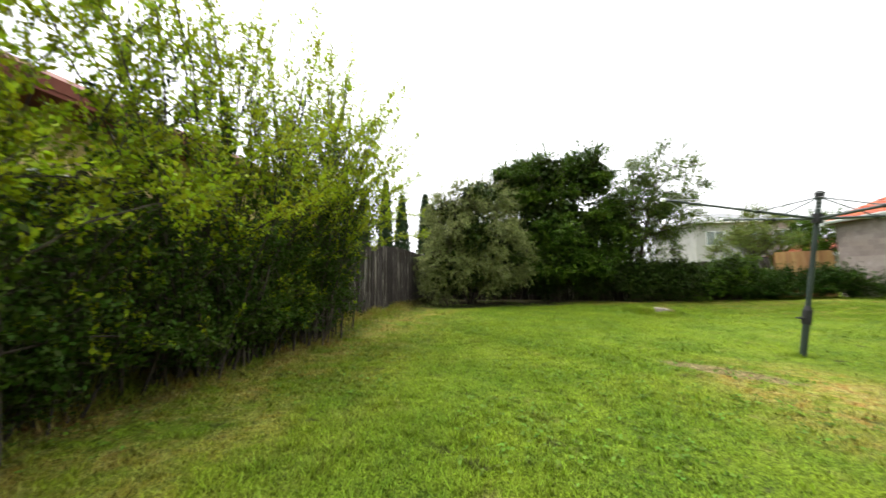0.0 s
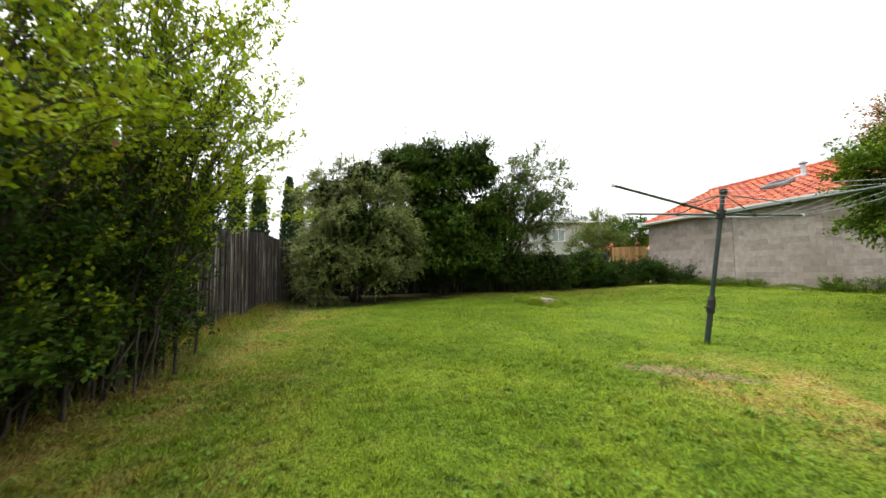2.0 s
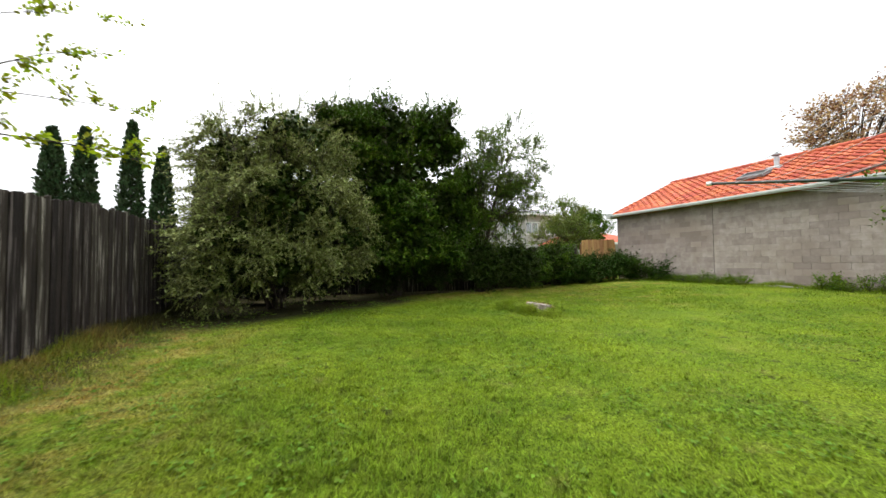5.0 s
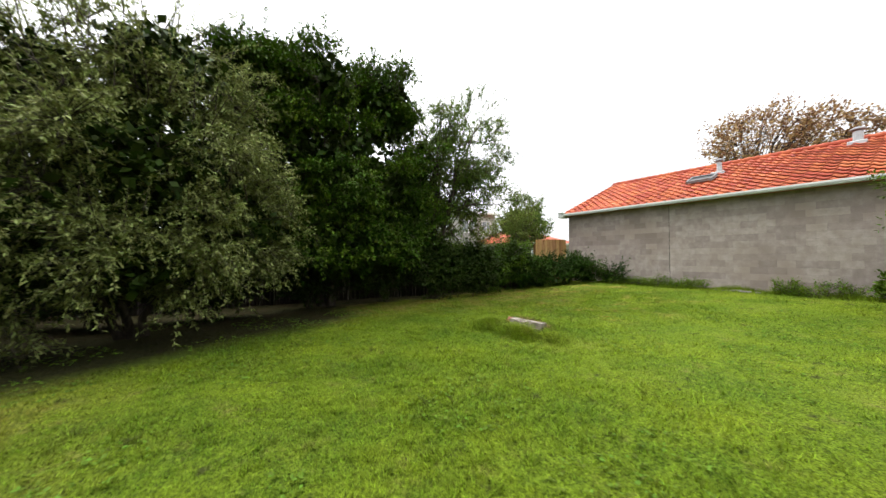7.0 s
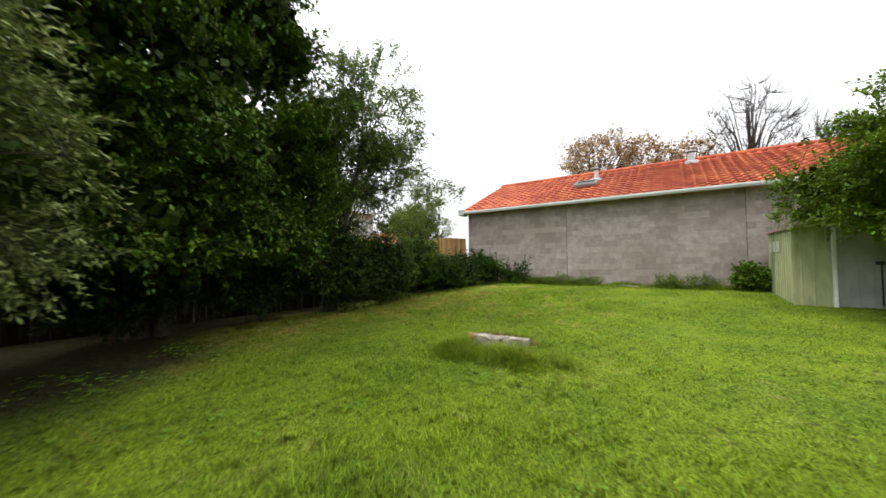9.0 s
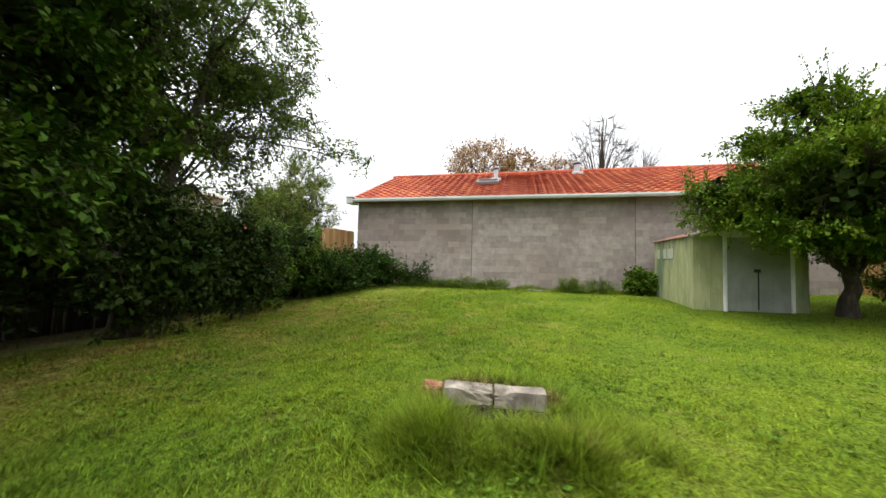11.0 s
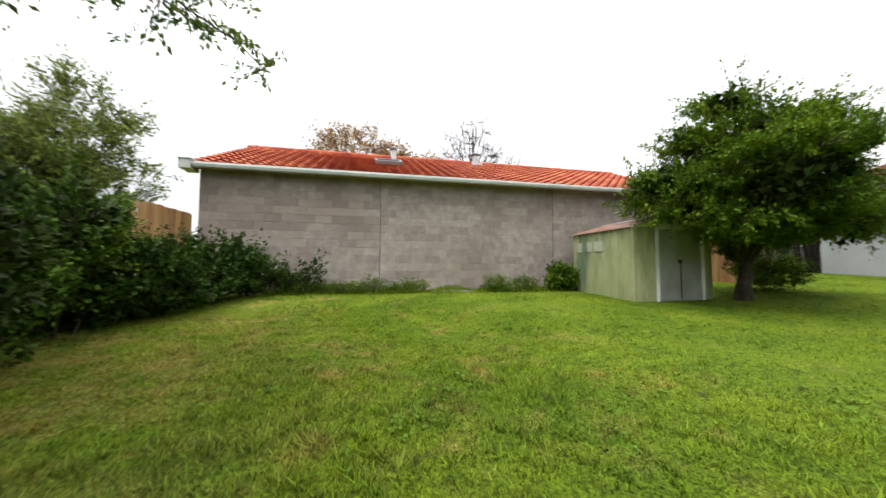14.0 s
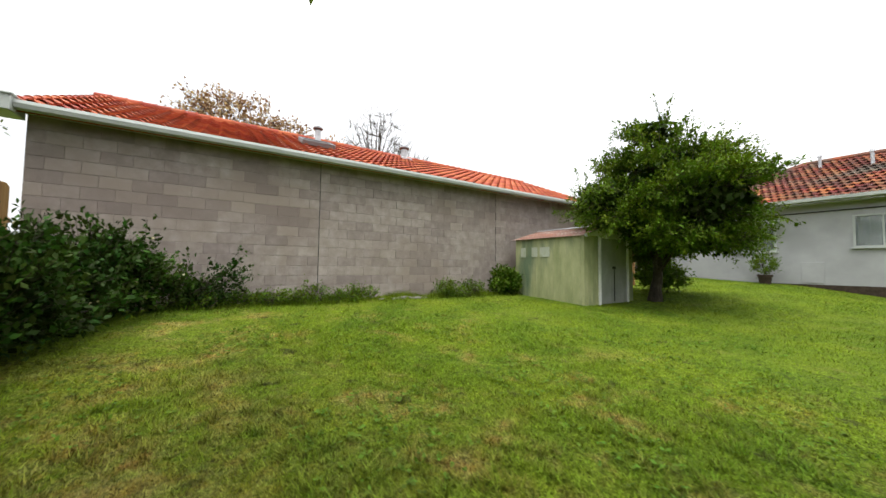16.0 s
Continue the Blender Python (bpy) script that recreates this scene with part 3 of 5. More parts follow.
            part("twig_growth", np_mesh("twig_growth", *(lambda vf: (vf[0], [vf[1]]))(tubes(wpath, (0.006 * (1.3 - bend))[None] * np.ones((wisps, 1)), 3))), bark, t, "", "stuff")
            wi = np.repeat(np.arange(wisps), 34)
            wg = rng.uniform(-0.3, 1.0, (len(wi), 1))
            wat = wa[wi] + wd[wi] * wl[wi] * wg + rng.normal(0, 0.022, (len(wi), 3))
            wat[:, 2:] -= 0.12 * wl[wi] * np.maximum(wg, 0) ** 2
            v, q = merge([(v, q), leaf_quads(wat, wd[wi] * 0.8, leaf_size * 0.85, leaf_width, rng, leaf_flat)])
        # fill the crown's inside with leaves coloured near-black in place of shade
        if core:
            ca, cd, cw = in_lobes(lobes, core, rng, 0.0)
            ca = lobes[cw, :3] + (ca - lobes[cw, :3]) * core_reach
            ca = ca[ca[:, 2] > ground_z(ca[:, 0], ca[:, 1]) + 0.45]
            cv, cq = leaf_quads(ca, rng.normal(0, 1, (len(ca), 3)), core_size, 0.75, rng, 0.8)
            part("inner_crown", np_mesh("inner_crown", cv, [cq]), M_SHADE, t, "near-black leaves standing for shade within the crown")
        part("crown", np_mesh("crown", v, [q]), leaf, t)
        if flowers:
            pick = rng.choice(len(at), flowers)
            v, q = leaf_quads(at[pick] + (0, 0, 0.06), np.tile((0, 0, 0.6), (flowers, 1)), 0.035, 1.0, rng)
            part("flowers", np_mesh("flowers", v, [q]), M_FLOWER, t, "pale yellow flower heads", "stuff")
    return t


def fan_shrub(name, base, height, label, leaf, seed, stems=54, shoots=30, leaves=20, leaf_size=0.046, group="", spread=(0.18, 0.55), lean_east=0.55, max_angle=62, low_share=0.3, lean_north=0.0):
    """Many long stems fanning up and out from one stool, feathered with leafy shoots: young leaves at the ends, older
    ones darkened for shade within.
    """
    rng = np.random.default_rng(seed)
    t = thing(name, base, label, "tree", group)
    base = np.asarray(base, float)
    k = 11
    s = np.linspace(0, 1, k)
    th = np.radians(rng.uniform(3, max_angle, stems) * rng.uniform(0.55, 1, stems))
    ph = rng.uniform(-np.pi, np.pi, stems)
    low = rng.random(stems) < low_share
    th = np.where(low, np.radians(rng.uniform(48, 80, stems)), th)
    out = np.stack([np.cos(ph) * 0.8 + lean_east, np.sin(ph) * 1.25 + lean_north, np.zeros(stems)], -1)
    length = np.where(low, rng.uniform(1.3, 2.5, stems), height * rng.uniform(0.6, 1.04, stems) * (1 - 0.22 * th / np.radians(max_angle)))
    start = base + np.stack([rng.normal(0, spread[0], stems), rng.normal(0, spread[1], stems), np.full(stems, -0.05)], -1)
    end = start + np.array([0, 0, 1.0]) * (length * np.cos(th))[:, None] + out * (length * np.sin(th))[:, None] * 0.62
    end[:, 0] = np.where(end[:, 2] < 2.2, np.maximum(end[:, 0], base[0] - 0.3), np.maximum(end[:, 0], base[0] - 0.9))
    end[:, 0] = np.minimum(end[:, 0], base[0] + 1.35)
    end[:, 0] = np.where(low, np.minimum(end[:, 0], base[0] + 0.62), end[:, 0])
    end[:, 1] = np.where(low, np.clip(end[:, 1], base[1] - 1.0, base[1] + 0.8), end[:, 1])
    ctrl = start + np.array([0, 0, 1.0]) * (length * np.where(low, 0.42, 0.5))[:, None] + out * (length * np.sin(th))[:, None] * 0.12
    p = start[:, None] * ((1 - s) ** 2)[None, :, None] + ctrl[:, None] * (2 * s * (1 - s))[None, :, None] + end[:, None] * (s ** 2)[None, :, None]
    p[:, 2:] += rng.normal(0, 0.02, p[:, 2:].shape)
    r = 0.011 * (1.08 - s)[None] * rng.uniform(0.6, 1.4, (stems, 1)) + 0.002
    chunks = [tubes(p, r, 5)]
    n = stems * shoots
    si = np.repeat(np.arange(stems), shoots)
    f = np.maximum(0.05, rng.uniform(np.where(low[si], 0.03, 0.12), 1.0, n)) ** 0.85 * (k - 1)
    i0 = np.minimum(f.astype(int), k - 2)
    fr = (f - i0)[:, None]
    a = p[si, i0] * (1 - fr) + p[si, i0 + 1] * fr
    tan = p[si, i0 + 1] - p[si, i0]
    tan /= np.linalg.norm(tan, axis=1, keepdims=True) + 1e-9
    d = tan * 0.75 + rng.normal(0, 0.55, (n, 3)) + np.array([0.12, 0, 0.35])
    d /= np.linalg.norm(d, axis=1, keepdims=True)
    ln = rng.uniform(0.12, 0.5, (n, 1)) * (1.15 - 0.55 * (f / (k - 1)))[:, None]
    ss = np.linspace(0, 1, 2)
    sp = a[:, None] + d[:, None] * ln[:, None] * ss[None, :, None]
    chunks.append(tubes(sp, (0.0035 * (1.1 - 0.8 * ss))[None] * np.ones((n, 1)), 3))
    v, q = merge(chunks)
    part("trunk", np_mesh("trunk", v, [q], True), M_BARK, t, "dark fanning stems")
    li = np.repeat(np.arange(n), leaves)
    g = rng.uniform(0.05, 1.0, (len(li), 1))
    at = a[li] + d[li] * ln[li] * g + np.array([0, 0, 0.12]) * ln[li] * g ** 2 + rng.normal(0, 0.016, (len(li), 3))
    keep = (at[:, 2] > ground_z(at[:, 0], at[:, 1]) + 0.04) & ((at[:, 0] > FENCE_X + 0.08) | (at[:, 2] > 2.15))
    # bright young growth at tall stems' outer ends; older leaves coloured for shade
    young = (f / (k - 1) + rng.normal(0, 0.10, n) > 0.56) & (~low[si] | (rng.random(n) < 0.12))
    for name_, sel, mat, lab in (("crown", young[li] & keep, leaf, "bright young leaves"), ("inner_crown", ~young[li] & keep, M_SHADEDHEDGE, "older dark green leaves, darkened for shade")):
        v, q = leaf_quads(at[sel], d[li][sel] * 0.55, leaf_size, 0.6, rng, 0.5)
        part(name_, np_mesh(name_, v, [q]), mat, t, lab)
    return t


FENCE_X, FENCE_Y = -5.0, 12.6

# ---- ground ----
gx = np.unique(np.concatenate([np.linspace(-600, -20, 12), np.linspace(-20, -6, 12), np.arange(-6, 13, 0.2), np.arange(2.33, 3.4, 0.035), np.linspace(13, 40, 14), np.linspace(40, 600, 12)]))
gy = np.unique(np.concatenate([np.linspace(-600, -20, 12), np.linspace(-20, -9, 8), np.arange(-9, 13.5, 0.2), np.arange(6.06, 7.5, 0.045), np.linspace(13.5, 40, 14), np.linspace(40, 600, 12)]))
GX, GY = np.meshgrid(gx, gy, indexing="ij")
gv = np.stack([GX, GY, ground_z(GX, GY)], -1).reshape(-1, 3)
gi = np.arange(len(gx) * len(gy)).reshape(len(gx), len(gy))
gf = np.stack([gi[:-1, :-1], gi[1:, :-1], gi[1:, 1:], gi[:-1, 1:]], -1).reshape(-1, 4)
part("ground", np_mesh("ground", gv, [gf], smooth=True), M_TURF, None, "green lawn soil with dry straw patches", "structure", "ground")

# ---- neighbouring building with the long block wall ----
WX, WY0, WY1 = 11.765, -2.2, 12.34
WTOP, WBASE = 3.20, 0.20
annex = thing("block_building", (14, 5, WBASE), "long grey concrete-block outbuilding with an orange terracotta tile roof", "building")
wall = part("wall", boxed(((WX + 0.006, WY0, WBASE - 0.3), (WX + 0.2, WY1 - 0.002, WTOP + 0.03)), ((WX + 0.2, WY1 - 0.2, WBASE - 0.3), (20.8, WY1 - 0.004, WTOP)),
                          ((WX + 0.2, WY0, WBASE - 0.3), (20.8, WY0 + 0.2, WTOP)), ((20.6, WY0 + 0.2, WBASE - 0.3), (20.8, WY1 - 0.2, WTOP))), M_MORTAR, annex, "grey mortar behind blocks")


def block_mesh(w, h=0.195, d=0.03):
    bm = bmesh.new()
    box(bm, (0, 0, 0), (d, w, h))
    es = [e for e in bm.edges if all(v.co.x < 1e-6 for v in e.verts)]
    bmesh.ops.bevel(bm, geom=es, offset=0.004, segments=1, affect="EDGES")
    me = bpy.data.meshes.new("block")
    bmesh.ops.recalc_face_normals(bm, faces=bm.faces)
    bm.to_mesh(me)
    bm.free()
    return me


full_block, half_block = block_mesh(0.395), block_mesh(0.195)
full_block.materials.append(M_BLOCK)
half_block.materials.append(M_BLOCK)
JOINTS = (3.13, 8.14)
rest = bmesh.new()
rnd = random.Random(4)
count = 0
for row in range(15):
    z = WTOP - 0.2 * (row + 1)
    bays = [(WY0, JOINTS[0]), (JOINTS[0], JOINTS[1]), (JOINTS[1], WY1)]
    for y0, y1 in bays:
        y = y1 - 0.005
        first = row % 2
        while y - y0 > 0.06:
            w = 0.195 if first else 0.395
            w = min(w, y - y0 - 0.005)
            if w < 0.05:
                break
            first = 0
            proud = rnd.uniform(0, 0.005)
            yy = y - w
            if yy > 4.3 and count < 300 and w > 0.18:
                me = full_block if w > 0.3 else half_block
                piece("block", me, wall, (WX - proud, yy, z), scale=(1, w / (0.395 if w > 0.3 else 0.195), 1))
                count += 1
            else:
                box(rest, (WX - proud, yy, z), (WX + 0.03, yy + w, z + 0.195))
            y -= w + 0.003
part("blocks", rest, M_BLOCKS, wall, "", "stuff")
for j in JOINTS:
    part("joint_strip", boxed(((WX - 0.001, j - 0.007, WBASE - 0.2), (WX + 0.02, j + 0.007, WTOP))), M_BLACK, wall, "dark movement joint")

# roof of the building: two slopes of terracotta tiles, ridge, gutter
EAVE_X, EAVE_Z, RIDGE_X, RIDGE_Z = 11.52, 3.24, 16.19, 5.25
RY0, RY1 = WY0 - 0.4, 12.46
slope_len = math.hypot(RIDGE_X - EAVE_X, RIDGE_Z - EAVE_Z)
pitch_r = math.atan2(RIDGE_Z - EAVE_Z, RIDGE_X - EAVE_X)
roof = part("roof", prism([(EAVE_X, EAVE_Z - 0.04), (RIDGE_X, RIDGE_Z - 0.04), (2 * RIDGE_X - EAVE_X, EAVE_Z - 0.04), (2 * RIDGE_X - EAVE_X, EAVE_Z - 0.1), (RIDGE_X, RIDGE_Z - 0.12), (EAVE_X, EAVE_Z - 0.1)], RY0, RY1), M_TILES, annex, "orange terracotta roof deck")


def tile_mesh(w=0.30, l=0.37, thick=0.022):
    """A tile that lies along +x (up the slope), with a rounded roll on one side and a lip at its foot."""
    prof = [(u, h * w / 0.30) for u, h in ((0, 0.0), (0.16, 0.008), (0.42, 0.004), (0.55, 0.02), (0.70, 0.055), (0.86, 0.055), (1.0, 0.018))]
    v, f = [], []
    for x, dz in ((0, 0.056), (l, 0.0)):
        for u, h in prof:
            v.append((x, u * w, h + dz))
    n = len(prof)
    for u, h in prof:
        v.append((0, u * w, h + 0.056 - thick))
    for i in range(n - 1):
        f.append((i, n + i, n + i + 1, i + 1))
        f.append((2 * n + i, i, i + 1, 2 * n + i + 1))
    me = bpy.data.meshes.new("tile")
    me.from_pydata(v, [], f)
    me.update()
    return me


def tile_field(parent, me, mat_single, mat_rest, origin, turn, rows, cols, gauge, width, singles, seed, jitter=0.004):
    """Tiles laid in rows up a slope. origin: the foot at its first column; turn: the slope's frame (x up, y along)."""
    rg = random.Random(seed)
    src_v = np.array([v.co for v in me.vertices])
    src_f = np.array([list(p.vertices) for p in me.polygons])
    me.materials.clear()
    me.materials.append(mat_single)
    vs, fs, off, made = [], [], 0, 0
    e = turn.to_euler()
    for r in range(rows):
        for c in range(cols):
            p = Vector(origin) + turn @ Vector((r * gauge + rg.uniform(-jitter, jitter), c * width, rg.uniform(0, jitter)))
            if made < singles(r, c):
                piece("tile", me, parent, p, e)
                made += 1
            else:
                m = np.array(turn)
                vs.append(src_v @ m.T + np.array(p))
                fs.append(src_f + off)
                off += len(src_v)
    if vs:
        part("tiles", np_mesh("tiles", np.concatenate(vs), [np.concatenate(fs)]), mat_rest, parent, "", "stuff")


gauge = 0.345
n_rows, n_cols = int(slope_len / gauge), int((RY1 - RY0) / 0.30)
east_turn = Matrix.Rotation(-pitch_r, 3, "Y")
made_limit = lambda r, c: 300 if c > n_cols - 24 else 0
tile_field(roof, tile_mesh(), M_TILE, M_TILES, (EAVE_X, RY0, EAVE_Z - 0.03), east_turn, n_rows, n_cols, gauge, 0.30, made_limit, 7)
def cap_mesh(name, length, r0, r1):
    """A half-round capping tile along +x with a thicker lip at its foot."""
    bm = bmesh.new()
    rod(bm, (0, 0, 0), (length, 0, 0), r0, r1, 10)
    rod(bm, (0, 0, 0), (0.03, 0, 0), r0 + 0.012, r0 + 0.012, 10)
    me = bpy.data.meshes.new(name)
    bm.to_mesh(me)
    bm.free()
    me.materials.append(M_TILE)
    return me


cap = cap_mesh("ridge_tile", 0.33, 0.10, 0.088)
for i in range(n_cols + 1):
    piece("ridge_tile", cap, roof, (RIDGE_X, RY0 + i * 0.30, RIDGE_Z + 0.0), (0, 0, radians(90)))
verge_cap = cap_mesh("verge_tile", 0.38, 0.065, 0.055)
for i in range(n_rows):
    a = Vector((EAVE_X, RY1, EAVE_Z)) + east_turn @ Vector((i * gauge, 0.0, 0.02))
    piece("verge_tile", verge_cap, roof, a, east_turn.to_euler())
part("gable", prism([(WX, 3.1), (RIDGE_X, RIDGE_Z - 0.14), (2 * RIDGE_X - WX, 3.1)], WY1 - 0.25, WY1 - 0.01), M_CREAM, annex, "plain gable end")
gut = [(11.40, 3.28), (11.39, 3.23), (11.41, 3.17), (11.46, 3.155), (11.52, 3.16), (11.52, 3.28), (11.50, 3.28), (11.50, 3.18), (11.43, 3.19), (11.42, 3.28)]
part("gutter", prism(gut, RY0, 12.50), M_GUTTER, annex, "pale grey steel gutter")
part("fascia", boxed(((11.525, RY0, 3.165), (11.56, 12.36, 3.235)), ((11.56, RY0, 3.19), (11.757, 12.34, 3.204)), bevel=0.004), M_GUTTER, annex, "pale grey fascia board")
part("gutter_end", boxed(((11.34, 12.36, 3.10), (11.80, 12.60, 3.33)), ((11.32, 12.34, 3.31), (11.82, 12.62, 3.345)), bevel=0.01), M_GUTTER, annex, "pale boxed end of gutter")


def on_roof(x, y, lift=0.0):
    return Vector((x, y, EAVE_Z + (x - EAVE_X) * math.tan(pitch_r) + lift))


# roof window, flues
sk = on_roof(13.75, 7.82, 0.06)
skylight = part("skylight", boxed(((-0.34, -0.42, 0), (0.34, -0.36, 0.12)), ((-0.34, 0.36, 0), (0.34, 0.42, 0.12)), ((-0.34, -0.36, 0), (-0.28, 0.36, 0.12)), ((0.28, -0.36, 0), (0.34, 0.36, 0.12)), bevel=0.01), M_GREYROOF, None, "grey-framed roof window")
skylight.parent = annex
skylight.location = sk - world_of(annex)
skylight.rotation_euler = (0, -pitch_r, 0)
ORIGIN[skylight] = Vector((0, 0, 0))
part("glass", boxed(((-0.28, -0.36, 0.06), (0.28, 0.36, 0.075))), M_DARKGLASS, skylight, "dark roof glass")
part("lining", boxed(((-0.28, -0.36, 0.0), (0.28, 0.36, 0.01))), M_BLACK, skylight, "dark lining below glass")


def flue(x, y, r, h):
    p = on_roof(x, y)
    f = part("flue", rods((p + Vector((0, 0, -0.1)), p + Vector((0, 0, h)), r), sides=14), M_ZINC, annex, "zinc flue pipe")
    bm = bmesh.new()
    rod(bm, p + Vector((0, 0, h + 0.05)), p + Vector((0, 0, h + 0.09)), r * 1.7, r * 1.5, 16)
    rod(bm, p + Vector((0, 0, h + 0.09)), p + Vector((0, 0, h + 0.15)), r * 1.5, r * 0.4, 16)
    for a in range(3):
        o = Vector((math.cos(a * 2.09) * r, math.sin(a * 2.09) * r, 0))
        rod(bm, p + o + Vector((0, 0, h - 0.03)), p + o + Vector((0, 0, h + 0.06)), 0.008, 0.008, 6)
    part("cowl", bm, M_GREYROOF, f, "dark rain cowl")
    part("flashing", boxed((p + Vector((-0.25, -0.22, -0.14)), p + Vector((0.22, 0.22, 0.02))), bevel=0.02), M_ZINC, f, "lead flashing")


flue(14.75, 7.58, 0.085, 0.42)
flue(15.75, 4.2, 0.12, 0.36)

# ---- fences ----
def paling_mesh(name, w, h, t, top):
    """A sawn board with eased edges; its top is square, dog-eared or worn."""
    bm = bmesh.new()
    zs = {"square": [(0, h), (w, h)], "worn": [(0, h - 0.012), (w * 0.35, h), (w, h - 0.02)], "split": [(0, h - 0.03), (w * 0.5, h - 0.004), (w, h)]}[top]
    prof = [(0, 0)] + zs + [(w, 0)]
    a = [bm.verts.new((0, u, z)) for u, z in prof]
    b = [bm.verts.new((t, u, z)) for u, z in prof]
    n = len(prof)
    for i in range(n):
        bm.faces.new((a[i], a[(i + 1) % n], b[(i + 1) % n], b[i]))
    bm.faces.new(a)
    bm.faces.new(b[::-1])
    bmesh.ops.recalc_face_normals(bm, faces=bm.faces)
    me = bpy.data.meshes.new(name)
    bm.to_mesh(me)
    bm.free()
    return me


def paling_fence(label, along, fixed, lo, hi, height, mat, rail_mat, seed, w=0.105, group="", face=1):
    """A close-boarded fence along x or y, with posts and two rails on its far side; face: the side of the boards."""
    rg = random.Random(seed)
    mid = (lo + hi) / 2
    base = (fixed, mid, 0) if along == "y" else (mid, fixed, 0)
    f = thing("paling_fence", base, label, "fence", group)
    shapes = [paling_mesh("paling", w, height, 0.016, s) for s in ("square", "worn", "split")]
    for me in shapes:
        me.materials.append(mat)
    u = lo
    i = 0
    while u < hi - w:
        px, py = (fixed, u) if along == "y" else (u, fixed)
        gz = float(ground_z(px, py)) if hi < 13 or along == "x" else 0.1
        hgt = rg.uniform(0.982, 1.012) + 0.012 * math.sin(u * 0.9 + seed) if mat is M_FENCE else rg.uniform(0.998, 1.003)
        if fixed == FENCE_X:
            hgt *= 1 - 0.09 * float(sstep(7.0, 3.5, u))
        lap = (i % 2) * (0.014 if mat is M_FENCE else 0.003) * face
        tilt = rg.uniform(-0.008, 0.008)
        if along == "y":
            piece("paling", rg.choice(shapes), f, (fixed + lap, u, gz - 0.04), (tilt, 0, 0), (1, 1, hgt))
        else:
            piece("paling", rg.choice(shapes), f, (u + w, fixed + lap, gz - 0.04), (0, tilt, radians(90)), (1, 1, hgt))
        u += w * (rg.uniform(0.93, 1.03) if mat is M_FENCE else rg.uniform(0.985, 1.0))
        i += 1
    back = -face
    for z in (0.35, height - 0.35):
        if along == "y":
            s = boxed(((fixed + back * 0.012, lo, z), (fixed + back * 0.05, hi, z + 0.075)), bevel=0.004)
        else:
            s = boxed(((lo, fixed + back * 0.012, z), (hi, fixed + back * 0.05, z + 0.075)), bevel=0.004)
        part("rail", s, rail_mat, f)
    n = max(2, int((hi - lo) / 2.4) + 1)
    for k in range(n):
        c = lo + 0.06 + (hi - lo - 0.12) * k / (n - 1)
        if along == "y":
            s = boxed(((fixed + back * 0.055, c - 0.05, -0.3), (fixed + back * 0.155, c + 0.05, height - 0.05)), bevel=0.006)
        else:
            s = boxed(((c - 0.05, fixed + back * 0.055, -0.3), (c + 0.05, fixed + back * 0.155, height - 0.05)), bevel=0.006)
        part("post", s, rail_mat, f)
    return f


paling_fence("old weathered grey-brown timber paling fence beside the lawn", "y", FENCE_X, -9.0, FENCE_Y, 2.02, M_FENCE, M_RAIL, 3, group="yard fences")
paling_fence("old dark timber paling fence behind the trees", "x", FENCE_Y, FENCE_X, 9.6, 1.75, M_FENCE, M_RAIL, 5, group="yard fences", face=-1)
paling_fence("newer orange-tan timber paling fence beside the block wall", "x", FENCE_Y - 0.2, 9.62, 11.74, 1.92, M_TAN, M_TAN, 6, w=0.12, group="yard fences", face=-1)
paling_fence("grey timber paling fence beyond the shed", "y", 12.4, -15.0, -2.3, 1.7, M_FENCE, M_RAIL, 8, group="yard fences", face=-1)
paling_fence("old grey timber paling fence closing the gap beside the white house", "x", -8.6, 11.42, 12.38, 1.9, M_FENCE, M_RAIL, 11, group="yard fences")
paling_fence("short orange-tan timber fence beyond the shed", "x", -2.25, 10.6, 12.38, 1.6, M_TAN, M_TAN, 9, w=0.12, group="yard fences")

